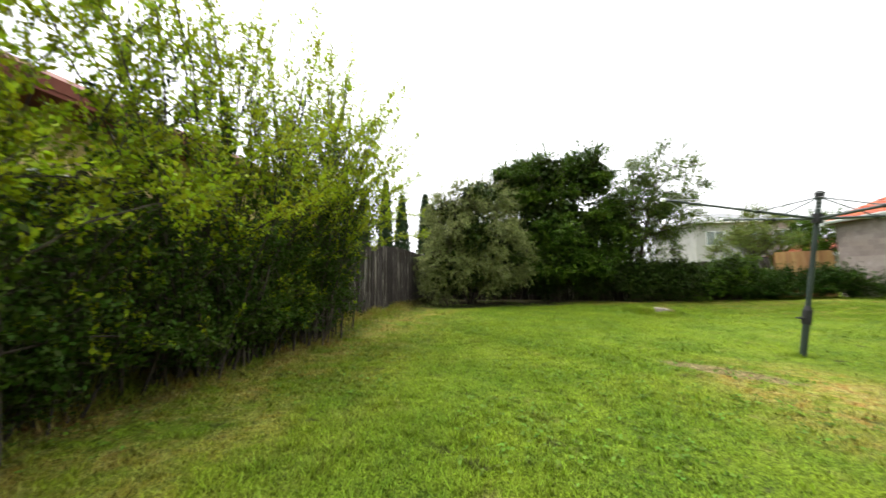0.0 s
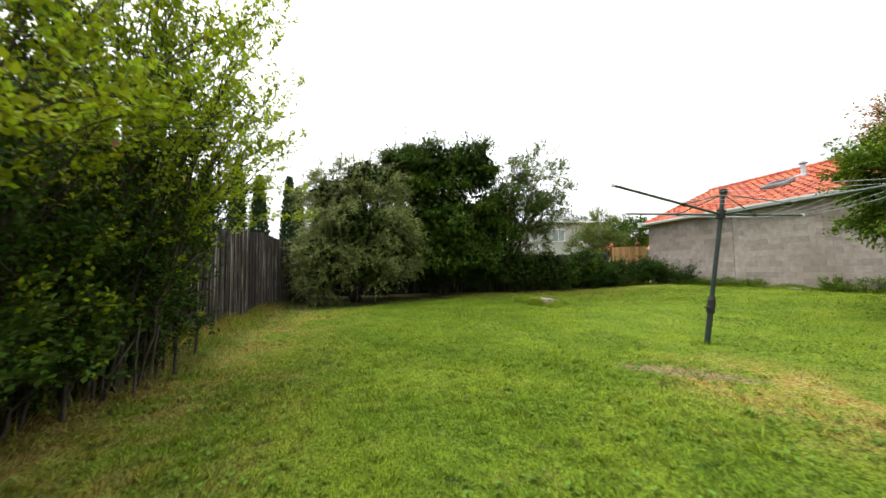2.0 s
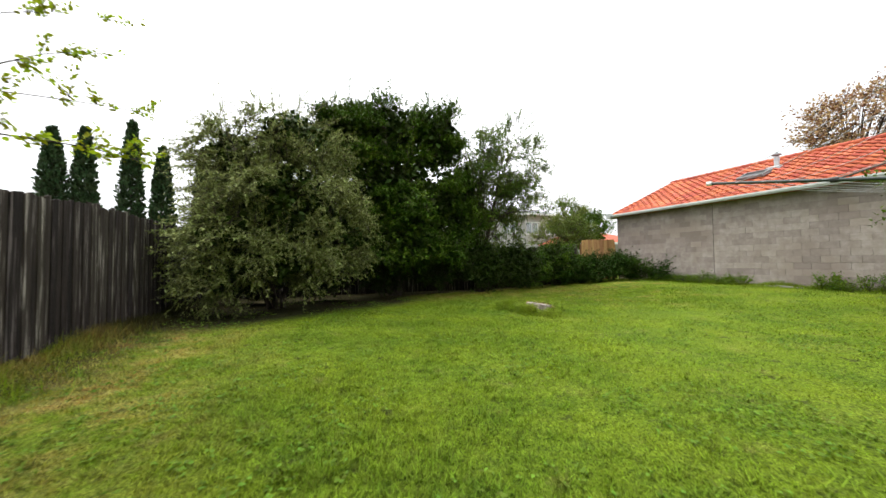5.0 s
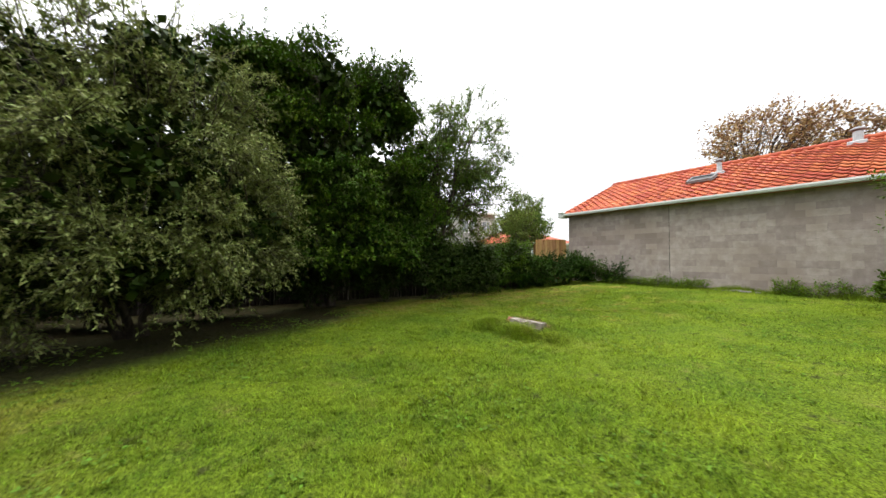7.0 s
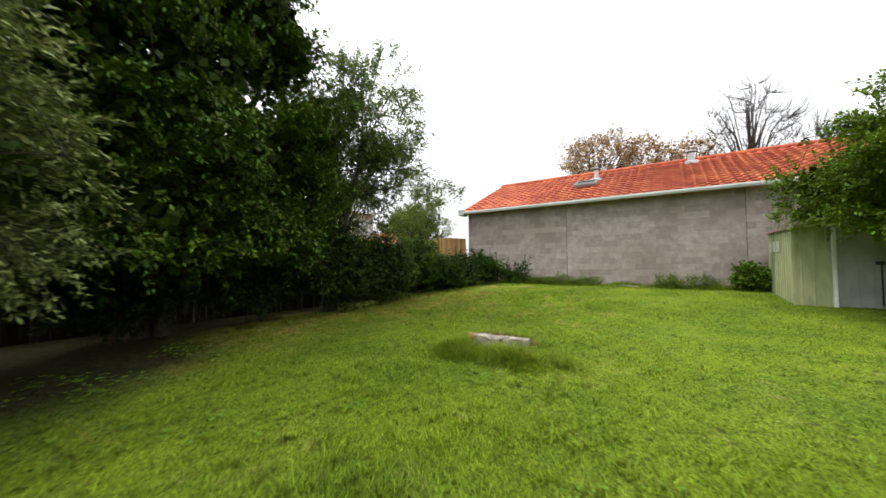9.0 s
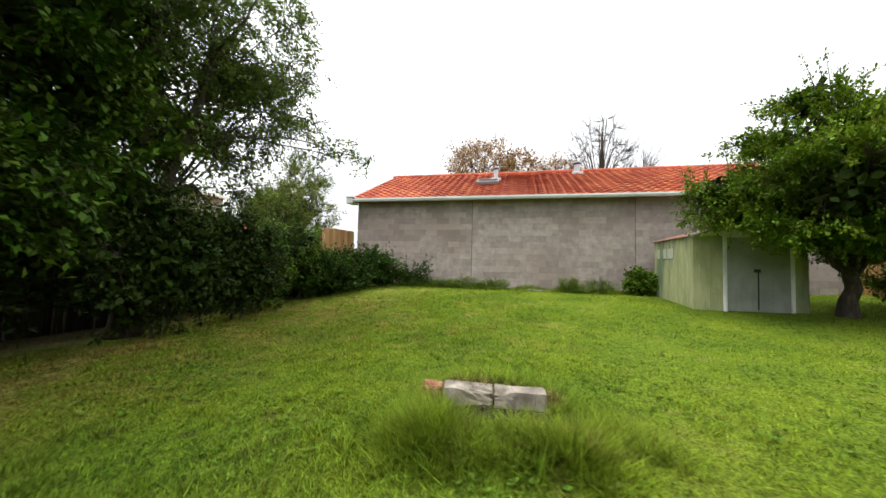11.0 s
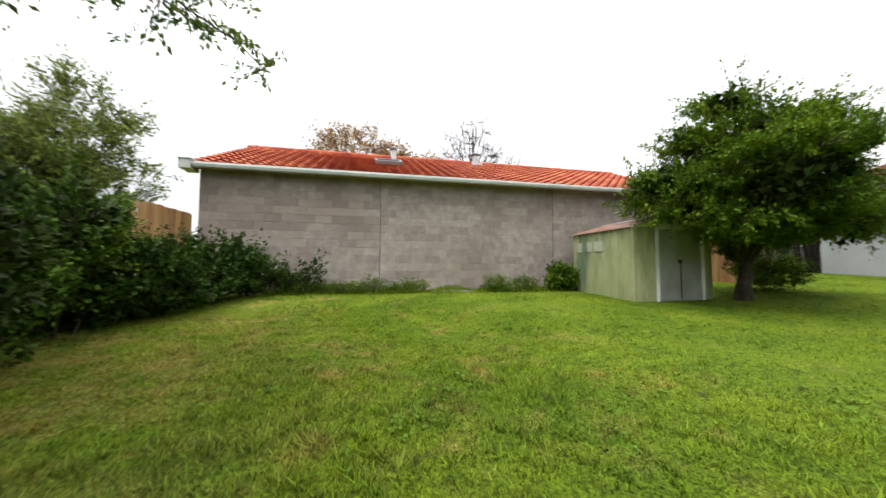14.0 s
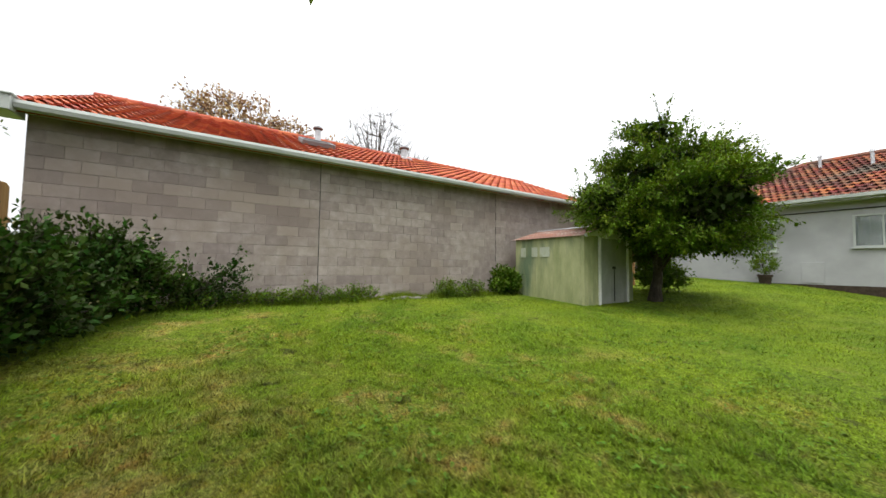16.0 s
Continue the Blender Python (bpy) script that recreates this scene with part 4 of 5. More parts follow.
# ---- rotary clothes line ----
def rotary_line():
    foot, head = Vector((2.46, 1.24, 0.0)), Vector((2.69, 1.06, 2.12))
    t = thing("rotary_clothes_line", foot, "leaning dark green steel rotary clothes line standing on the lawn", "clothes line")
    up = (head - foot).normalized()
    at = lambda d: foot + up * d
    full = (head - foot).length
    bm = rod(bmesh.new(), at(-0.2), at(0.62), 0.036, 0.036, 16)
    part("lower_pole", bm, M_DARKSTEEL, t)
    part("upper_pole", rod(bmesh.new(), at(0.55), at(full - 0.02), 0.028, 0.028, 16), M_DARKSTEEL, t)
    bm = rod(bmesh.new(), at(0.42), at(0.60), 0.05, 0.05, 16)
    rod(bm, at(0.60), at(0.66), 0.05, 0.032, 16)
    gear = part("winding_gear", bm, M_BLACK, t, "black winding gear housing")
    side = Vector((-0.96, -0.28, 0))
    bm = rod(bmesh.new(), at(0.50), at(0.50) + side * 0.09, 0.02, 0.02, 10)
    rod(bm, at(0.50) + side * 0.08, at(0.50) + side * 0.16 + Vector((0, 0, 0.005)), 0.011, 0.011, 8)
    part("crank_handle", bm, M_BLACK, gear, "black crank handle")
    bm = rod(bmesh.new(), at(full - 0.06), at(full + 0.015), 0.045, 0.05, 14)
    rod(bm, at(full + 0.015), at(full + 0.03), 0.05, 0.03, 14)
    part("top_cap", bm, M_BLACK, t, "black top cap")
    hub_at = full - 0.33
    bm = rod(bmesh.new(), at(hub_at - 0.06), at(hub_at + 0.06), 0.055, 0.055, 14)
    part("hub", bm, M_BLACK, t, "black hub clamp")
    tips = []
    yaw0 = math.atan2(-0.27, -1.9)
    for i in range(4):
        a = yaw0 + i * math.pi / 2
        d = Vector((math.cos(a), math.sin(a), 0))
        lean = (head - foot) / full
        d = (d - lean * d.dot(lean) * 0.6).normalized()
        root = at(hub_at) + d * 0.05
        tip = at(hub_at) + d * (1.6 if i == 3 else 1.95) + Vector((0, 0, 0.17))
        tips.append((root, tip))
        arm = part("arm", rod(bmesh.new(), root, tip, 0.018, 0.016, 12), M_DARKSTEEL, t)
        part("end_cap", rod(bmesh.new(), tip - d * 0.03, tip + d * 0.02, 0.024, 0.024, 12), M_WHITEPAINT, arm, "pale plastic end cap")
        mid = root.lerp(tip, 0.36)
        bm = rod(bmesh.new(), at(full - 0.05), mid, 0.008, 0.008, 8)
        part("stay", bm, M_DARKSTEEL, t)
        part("stay_clip", rod(bmesh.new(), mid - d * 0.025, mid + d * 0.025, 0.027, 0.027, 10), M_BLACK, arm, "black stay clip")
    for lap in (0.42, 0.56, 0.70, 0.84, 0.98):
        pts = []
        for i in range(4):
            p = tips[i][0].lerp(tips[i][1], lap)
            q = tips[(i + 1) % 4][0].lerp(tips[(i + 1) % 4][1], lap)
            for s in np.linspace(0, 1, 9)[:-1]:
                w = p.lerp(q, float(s))
                w.z -= 0.05 * lap * 4 * s * (1 - s)
                pts.append(w)
        pts.append(pts[0])
        pts = np.array([list(p) for p in pts])[None]
        v, f = tubes(pts, np.full(pts.shape[:2], 0.0022), 4)
        part("line", np_mesh("line", v, [f]), M_WIRE, t, "thin plastic-coated line")


rotary_line()

# ---- concrete edging in the dug hole ----
def rough_slab(name, lo, hi, seed, label, category, mat, group="", cut=0.03, chip=None, chip_r=0.1, lean=0.0, turn=0.0):
    """A broken slab: a subdivided block with knocked edges, an uneven top and, if wanted, a corner broken off."""
    rg = np.random.default_rng(seed)
    bm = bmesh.new()
    box(bm, lo, hi)
    bmesh.ops.subdivide_edges(bm, edges=bm.edges[:], cuts=9, use_grid_fill=True)
    c = (np.array(lo) + np.array(hi)) / 2
    h = (np.array(hi) - np.array(lo)) / 2
    for v in bm.verts:
        p = np.array(v.co)
        e = np.abs((p - c) / h)
        edge = (e > 0.99).sum()
        n = noise.noise_vector(Vector(p) * 7 + Vector((seed, 0, 0)))
        v.co += n * (0.003 + 0.003 * edge)
        if edge >= 2:
            v.co += Vector(c - p) * cut * (0.2 + 0.8 * rg.random())
        if chip is not None:
            d = float(np.linalg.norm((p - np.array(chip)) * (1, 0.7, 0.9)))
            if d < chip_r:
                bite = (1 - d / chip_r) * (0.75 + 0.5 * noise.noise(Vector(p) * 31))
                v.co += Vector((0.05, 0, -0.075)) * bite
    bmesh.ops.rotate(bm, verts=bm.verts[:], cent=Vector(c), matrix=Matrix.Rotation(lean, 3, "X"))
    me = bpy.data.meshes.new(name)
    bmesh.ops.recalc_face_normals(bm, faces=bm.faces)
    bm.to_mesh(me)
    bm.free()
    me.materials.append(mat)
    ob = new(name, me)
    me.transform(Matrix.Translation(-Vector((c[0], c[1], lo[2]))))
    ob.location = (c[0], c[1], lo[2])
    ob.rotation_euler = (0, 0, turn)
    return tagged(ob, label, category, group)


rough_slab("concrete_slab", (2.92, 6.762, -0.10), (3.07, 7.12, 0.152), 1, "broken grey concrete slab with a chipped edge, in a dug hole", "slab", M_CONCRETE, "slabs in the hole", chip=(2.92, 6.81, 0.152), chip_r=0.17, turn=0.07)
rough_slab("concrete_slab", (2.94, 6.39, -0.10), (3.085, 6.748, 0.15), 2, "weathered grey concrete slab in a dug hole", "slab", M_CONCRETE, "slabs in the hole", chip=(2.94, 6.748, 0.15), chip_r=0.09, lean=-0.012, turn=0.08)
rough_slab("brick", (2.96, 7.14, 0.0), (3.075, 7.30, 0.135), 3, "worn orange-red brick half buried beside the concrete slab", "brick", M_REDBRICK, cut=0.16, chip=(2.96, 7.30, 0.135), chip_r=0.09, lean=0.08)
for i, (x, y, s) in enumerate(((2.83, 7.05, 0.024), (2.86, 6.62, 0.012))):
    z = float(ground_z(x, y))
    rough_slab("stone", (x - s, y - s * 1.3, z - 0.02), (x + s, y + s * 1.3, z + s * 0.6), 10 + i, "small broken stone lying in the dug hole", "stone", M_CONCRETE, "stones in the hole", 0.2)


def hole_litter(name, label, n, size, slim, mat, seed):
    """Crumbs or twigs strewn over the soil of the hole."""
    rng = np.random.default_rng(seed)
    x, y = rng.normal(2.83, 0.06, n), rng.uniform(6.32, 7.12, n)
    x = np.minimum(x, 2.92)
    a, s = rng.uniform(0, 2 * np.pi, n), size * rng.uniform(0.4, 1.5, n)
    up = rng.uniform(-0.2, 0.35, n)
    d = np.stack([np.cos(a), np.sin(a), up], -1) * s[:, None]
    e = np.stack([-np.sin(a), np.cos(a), np.zeros(n)], -1) * (s * slim)[:, None]
    t = np.stack([np.zeros(n), np.zeros(n), s * slim], -1)
    c = np.stack([x, y, ground_z(x, y) + s * slim * 0.6 + np.abs(up) * s * 0.5], -1)
    v = np.stack([c - d, c - e, c + d, c + e, c + t, c - t], 1).reshape(-1, 3)
    f = np.array([(0, 1, 4), (1, 2, 4), (2, 3, 4), (3, 0, 4), (1, 0, 5), (2, 1, 5), (3, 2, 5), (0, 3, 5)])
    f = (f[None] + (np.arange(n) * 6)[:, None, None]).reshape(-1, 3)
    part(name, np_mesh(name, v, [f]), mat, None, label, "stuff", "debris")


hole_litter("soil_crumbs", "dark crumbs of soil and gravel in the dug hole", 900, 0.011, 0.7, M_SOIL, 401)
hole_litter("gravel", "grey gravel crumbs in the dug hole", 90, 0.006, 0.7, M_CONCRETE, 402)
hole_litter("twigs", "dry twigs and roots in the dug hole", 70, 0.07, 0.035, M_RAIL, 403)
for i, (y, s) in enumerate(((6.2, 0.10), (6.45, 0.07), (5.95, 0.08), (6.75, 0.06), (5.7, 0.05), (6.05, 0.05))):
    x = 11.55 - 0.06 * (i % 3)
    z = float(ground_z(x, y))
    rough_slab("stone", (x - s, y - s * 1.4, z - 0.03), (x + s, y + s * 1.4, z + s * 0.5), 20 + i, "pale broken stone at the foot of the block wall", "stone", M_RUBBLE, "stones by the wall", 0.2)

# ---- garden shed ----
def ribbed(along, fixed, lo, hi, z0, z1, out, pitch=0.19, depth=0.012, slope=None):
    """A ribbed steel sheet: along x or y at a fixed place, ribs towards out (+1 or -1)."""
    us = [lo]
    u = lo
    while u < hi - 0.02:
        for f, d in ((0.42, 0), (0.47, 1), (0.53, 1), (0.58, 0), (1.0, 0)):
            us.append((min(hi, u + f * pitch), d))
        u += pitch
    us = [(lo, 0)] + [x for x in us[1:]]
    bm = bmesh.new()
    cols = []
    for u, d in us:
        o = fixed + out * depth * d
        top = z1 if slope is None else slope(u)
        a, b = ((u, o, z0), (u, o, top)) if along == "x" else ((o, u, z0), (o, u, top))
        cols.append((bm.verts.new(a), bm.verts.new(b)))
    inner = []
    for u, d in us:
        o = fixed - out * 0.01
        top = z1 if slope is None else slope(u)
        a, b = ((u, o, z0), (u, o, top)) if along == "x" else ((o, u, z0), (o, u, top))
        inner.append((bm.verts.new(a), bm.verts.new(b)))
    for i in range(len(cols) - 1):
        bm.faces.new((cols[i][0], cols[i + 1][0], cols[i + 1][1], cols[i][1]))
        bm.faces.new((inner[i][0], inner[i][1], inner[i + 1][1], inner[i + 1][0]))
        bm.faces.new((cols[i][1], cols[i + 1][1], inner[i + 1][1], inner[i][1]))
    return bm


def garden_shed():
    x0, x1, y0, y1, z0 = 9.12, 11.30, 0.62, 2.76, 0.12
    eave, peak = 1.80, 2.10
    ym = (y0 + y1) / 2
    t = thing("garden_shed", (x0, ym, z0), "small pale green steel garden shed with a rusty roof", "shed")
    gab = lambda u: eave + (peak - eave) * (1 - abs(u - ym) / (ym - y0))
    part("side_wall", ribbed("x", y1, x0, x1, z0, eave, 1), M_SHED, t)
    part("side_wall", ribbed("x", y0, x0, x1, z0, eave, -1), M_SHED, t)
    # three pale rectangles just proud of the side wall
    for xa, xb in ((10.92, 11.10), (10.10, 10.42), (10.50, 10.70)):
        part("light_panel", boxed(((xa, y1 + 0.013, 1.30), (xb, y1 + 0.02, 1.56))), M_SHEDPALE, t, "small pale rectangle on the side wall")
    part("back_wall", ribbed("y", x1, y0, y1, z0, eave, 1, slope=gab), M_SHED, t)
    part("front_panel", ribbed("y", x0, 2.16, y1, z0, eave, -1), M_SHED, t)
    part("front_panel", ribbed("y", x0, y0, 0.92, z0, eave, -1), M_SHED, t)
    part("gable_panel", prism([(y0 + 0.01, eave), (ym, peak - 0.01), (y1 - 0.01, eave)], x0 - 0.012, x0 + 0.01, "x"), M_WHITEPAINT, t, "pale gable panel")
    for y in (2.16, 0.92):
        part("door_post", boxed(((x0 - 0.05, y - 0.03, z0 - 0.03), (x0 + 0.02, y + 0.03, eave)), bevel=0.006), M_WHITEPAINT, t, "white-painted door post")
    for a, b in ((1.545, 2.13), (0.95, 1.535)):
        d = part("door", ribbed("y", x0 - 0.012, a, b, z0 + 0.03, eave - 0.03, -1, pitch=0.2, depth=0.006), M_SHEDDOOR, t, "dull grey sliding door leaf")
        if a > 1:
            part("handle", boxed(((x0 - 0.04, 1.50, 1.00), (x0 - 0.02, 1.62, 1.07)), ((x0 - 0.035, 1.53, 0.2), (x0 - 0.022, 1.555, 1.05)), bevel=0.003), M_BLACK, d, "dark latch and bolt")
    part("lintel", boxed(((x0 - 0.04, 0.92, eave - 0.04), (x0 + 0.01, 2.16, eave + 0.02)), bevel=0.004), M_WHITEPAINT, t, "white-painted lintel")
    part("corner_trim", boxed(((x0 - 0.018, y1 - 0.04, z0), (x0 - 0.013, y1 + 0.016, eave)), ((x0 - 0.013, y1 + 0.013, z0), (x0 + 0.04, y1 + 0.018, eave))), M_SHED, t)
    # two slopes of corrugated sheet
    for sgn, ya in ((1, y1 + 0.07), (-1, y0 - 0.07)):
        vs, fs = [], []
        n = 84
        for layer in (0, -0.006):
            for i in range(n):
                x = x0 - 0.10 + (x1 - x0 + 0.2) * i / (n - 1)
                w = 0.010 * math.cos(i * 1.57)
                zz = eave - (peak - eave) * 0.07 / (ym - y0)
                vs += [(x, ya, zz + w + layer + 0.012), (x, ym, peak + w + layer + 0.02)]
        for l in (0, n * 2):
            for i in range(n - 1):
                k = l + i * 2
                fs.append((k, k + 2, k + 3, k + 1))
        for i in range(n - 1):
            fs.append((i * 2, i * 2 + 2, n * 2 + i * 2 + 2, n * 2 + i * 2))
        me = bpy.data.meshes.new("roof_sheet")
        me.from_pydata(vs, [], fs)
        me.update()
        part("roof_sheet", me, M_RUST, t, "rusty corrugated roof sheet")
    part("barge_strip", boxed(((x0 - 0.13, y1 + 0.03, eave - 0.05), (x0 - 0.10, y1 + 0.09, eave + 0.01))), M_ZINC, t, "zinc barge strip")
    part("ridge_cap", prism([(ym - 0.12, peak + 0.005), (ym, peak + 0.045), (ym + 0.12, peak + 0.005), (ym, peak + 0.035)], x0 - 0.1, x1 + 0.1, "x"), M_ZINC, t, "zinc ridge cap")
    bm = bmesh.new()
    for sgn, ya in ((1, y1 + 0.08), (-1, y0 - 0.08)):
        a, b = Vector((x0 - 0.09, ya, eave - 0.01)), Vector((x0 - 0.09, ym, peak + 0.03))
        rod(bm, a, b, 0.02, 0.02, 6)
    part("barge", bm, M_ZINC, t, "zinc barge edging")


garden_shed()

# ---- house at the end of the yard ----
def glazed(name, parent, along, fixed, a, b, z0, z1, face, mullions=1, frame_mat=None):
    """A window on a wall face: frame, panes, a curtain behind, and a sill."""
    fm = frame_mat or M_WHITEPAINT
    def bx(u0, u1, d0, d1, w0, w1):
        if along == "x":
            return ((u0, fixed + face * d0, w0), (u1, fixed + face * d1, w1))
        return ((fixed + face * d0, u0, w0), (fixed + face * d1, u1, w1))
    t = 0.05
    bars = [bx(a, b, 0.0, 0.05, z0, z0 + t), bx(a, b, 0.0, 0.05, z1 - t, z1), bx(a, a + t, 0.0, 0.05, z0 + t, z1 - t), bx(b - t, b, 0.0, 0.05, z0 + t, z1 - t)]
    for i in range(mullions):
        c = a + (b - a) * (i + 1) / (mullions + 1)
        bars.append(bx(c - 0.02, c + 0.02, 0.002, 0.048, z0 + t, z1 - t))
    w = part(name, boxed(*bars), fm, parent, "painted window frame")
    step = (b - a - 2 * t) / (mullions + 1)
    for i in range(mullions + 1):
        part("pane", boxed(bx(a + t + i * step + 0.021, a + t + (i + 1) * step - 0.021, 0.018, 0.024, z0 + t, z1 - t)), M_GLASS, w)
    part("curtain", boxed(bx(a + t, b - t, 0.002, 0.006, z0 + t, z1 - t)), M_CURTAIN, w, "pale net curtain")
    part("sill", boxed(bx(a - 0.05, b + 0.05, 0.0, 0.09, z0 - 0.04, z0 - 0.002)), fm, w)
    return w


def white_house():
    y, z0, eave = -7.05, 0.55, 3.30
    x0, x1 = -3.0, 11.4
    t = thing("white_house", (4, -10, 0.4), "single-storey white rendered house with an old mottled tile roof", "house")
    for a, q in (((x0, y - 0.2, z0), (x1, y, eave)), ((x1 - 0.2, -15, z0), (x1 - 0.002, y - 0.2, eave)), ((x0, -15, z0), (x0 + 0.2, y - 0.2, eave)), ((x0, -15.2, z0), (x1, -15, eave))):
        part("wall", boxed((a, q)), M_WHITE, t)
    part("plinth", boxed(((x0 - 0.02, y - 0.22, 0.1), (x1 + 0.02, y + 0.015, z0 - 0.003))), M_SOIL, t, "low dark plinth"); part("conduit", rods(((x0, y + 0.03, 3.04), (x1, y + 0.03, 3.0), 0.02), sides=8), M_BLACK, t, "black conduit under the eave")
    glazed("window", t, "x", y + 0.002, 7.95, 9.35, 1.70, 2.62, 1, 1, M_GUTTER)
    glazed("window", t, "x", y + 0.002, 4.35, 6.15, 1.78, 2.82, 1, 2, M_GUTTER)
    part("awning", prism([(y + 0.01, 2.86), (y + 0.01, 2.80), (y + 0.55, 2.62), (y + 0.56, 2.66)], 7.85, 9.45, "x"), M_ZINC, t, "pale metal window awning")
    part("cover_strip", boxed(((7.0, y, z0), (7.04, y + 0.006, 1.6))), M_WHITE, t, "joint cover strip")
    part("hatch", boxed(((6.8, y, z0 + 0.05), (7.35, y + 0.02, 1.30)), bevel=0.005), M_WHITE, t, "white access hatch")
    part("eave", boxed(((x0 - 0.4, y, eave - 0.03), (x1 + 0.4, y + 0.42, eave)), ((x0 - 0.4, y + 0.42, eave - 0.04), (x1 + 0.4, y + 0.45, eave + 0.14))), M_WHITE, t, "white eave lining and fascia")
    part("gutter", prism([(y + 0.45, 3.44), (y + 0.45, 3.33), (y + 0.56, 3.33), (y + 0.57, 3.44), (y + 0.55, 3.44), (y + 0.54, 3.35), (y + 0.47, 3.35), (y + 0.47, 3.44)], x0 - 0.4, x1 + 0.4, "x"), M_GUTTER, t, "pale gutter")
    # hipped roof
    ya, yr, zr = y + 0.5, -11.1, 5.55
    hip_in = 4.0
    bm = bmesh.new()
    P = lambda *c: bm.verts.new(c)
    a, b = P(x0 - 0.4, ya, 3.38), P(x1 + 0.4, ya, 3.38)
    c, d = P(x1 + 0.4 - hip_in, yr, zr), P(x0 - 0.4 + hip_in, yr, zr)
    e, f = P(x1 + 0.4, 2 * yr - ya, 3.38), P(x0 - 0.4, 2 * yr - ya, 3.38)
    for q in ((a, b, c, d), (b, e, c), (e, f, d, c), (f, a, d), (a, f, e, b)):
        bm.faces.new(q)
    roof_w = part("roof", bm, M_OLDTILES, t, "old mottled red-brown tile roof")
    pr = math.atan2(zr - 3.38, ya - yr)
    turn = Matrix.Rotation(radians(-90), 3, "Z") @ Matrix.Rotation(-pr, 3, "Y")
    me = tile_mesh(0.20, 0.37)
    sl = math.hypot(zr - 3.38, ya - yr)
    rows = int(sl / 0.345)
    src_v, src_f = np.array([v.co for v in me.vertices]), np.array([list(p.vertices) for p in me.polygons])
    vs, fs, off = [], [], 0
    rg = random.Random(12)
    for r in range(rows):
        inset = hip_in * (r + 0.5) / rows
        u = x0 - 0.4 + inset
        while u < x1 + 0.4 - inset - 0.25:
            p = np.array((u, ya, 3.38)) + np.array(turn @ Vector((r * 0.345, 0, 0.01 + rg.uniform(0, 0.006))))
            vs.append(src_v @ np.array(turn).T + p)
            fs.append(src_f + off)
            off += len(src_v)
            u += 0.20
    part("tiles", np_mesh("tiles", np.concatenate(vs), [np.concatenate(fs)]), M_OLDTILES, roof_w, "", "stuff")
    bm = bmesh.new()
    rod(bm, (x0 - 0.4 + hip_in, yr, zr + 0.03), (x1 + 0.4 - hip_in, yr, zr + 0.03), 0.11, 0.11, 8)
    rod(bm, (x1 + 0.4, ya, 3.42), (x1 + 0.4 - hip_in, yr, zr + 0.03), 0.11, 0.11, 8)
    rod(bm, (x0 - 0.4, ya, 3.42), (x0 - 0.4 + hip_in, yr, zr + 0.03), 0.11, 0.11, 8)
    part("ridge", bm, M_OLDTILES, roof_w, "rounded ridge and hip capping")
    part("chimney", boxed(((8.72, -9.7, 4.4), (9.12, -9.3, 5.48)), ((8.68, -9.74, 5.48), (9.16, -9.26, 5.56)), bevel=0.01), M_REDBRICK, t, "red brick chimney")
    for x, yy in ((7.25, -10.1), (5.9, -9.6)):
        z = 3.38 + (ya - yy) * math.tan(pr)
        p = part("vent_pipe", rods(((x, yy, z - 0.1), (x, yy, z + 0.5), 0.05), sides=12), M_ZINC, t, "zinc vent pipe")
        part("cowl", rod(bmesh.new(), (x, yy, z + 0.5), (x, yy, z + 0.58), 0.08, 0.06, 12), M_ZINC, p)
    return t


white_house()
pot_at = (8.15, -6.45, float(ground_z(8.15, -6.45)))
pot = thing("plant_pot", pot_at, "dark pot standing beside the white house wall", "plant pot")
bm = rod(bmesh.new(), pot_at, (pot_at[0], pot_at[1], pot_at[2] + 0.28), 0.15, 0.2, 16)
rod(bm, (pot_at[0], pot_at[1], pot_at[2] + 0.26), (pot_at[0], pot_at[1], pot_at[2] + 0.33), 0.22, 0.22, 16)
part("pot", bm, M_SOIL, pot)
plant("potted_shrub", (pot_at[0], pot_at[1], pot_at[2] + 0.3), [(8.15, -6.45, 1.22, 0.38, 0.35, 0.42)], "small light green shrub growing in a dark pot", "shrub", M_BARK, M_FRUIT, 91,
      trunk_r=0.02, limbs=8, twigs=90, twig_len=0.2, leaves=14, leaf_size=0.07, limb_r=0.008)

# ---- neighbours beyond the fences ----
def brick_house():
    t = thing("yellow_brick_house", (-9, 0, 0), "single-storey yellow brick house with a dark red eave", "house")
    part("wall", boxed(((-12, -9, 0), (-7.4, 6.4, 3.3))), M_YELLOWBRICK, t)
    part("eave", boxed(((-12.4, -9.4, 3.30), (-6.75, 7.0, 3.36)), ((-6.79, -9.4, 3.36), (-6.74, 7.0, 3.52)), ((-12.4, 6.96, 3.36), (-6.79, 7.01, 3.52))), M_DARKROOF, t, "dark red-brown eave board")
    bm = bmesh.new()
    P = lambda *c: bm.verts.new(c)
    a, b, c, d = P(-6.75, -9.4, 3.5), P(-6.75, 7.0, 3.5), P(-12.4, 7.0, 3.5), P(-12.4, -9.4, 3.5)
    e, f = P(-9.6, -6.4, 4.9), P(-9.6, 4.0, 4.9)
    for q in ((a, b, f, e), (b, c, f), (c, d, e, f), (d, a, e), (a, d, c, b)):
        bm.faces.new(q)
    part("roof", bm, M_DARKROOF, t, "dark red tile roof")
    glazed("window", t, "y", -7.399, -1.5, 0.4, 1.2, 2.5, 1, 1)


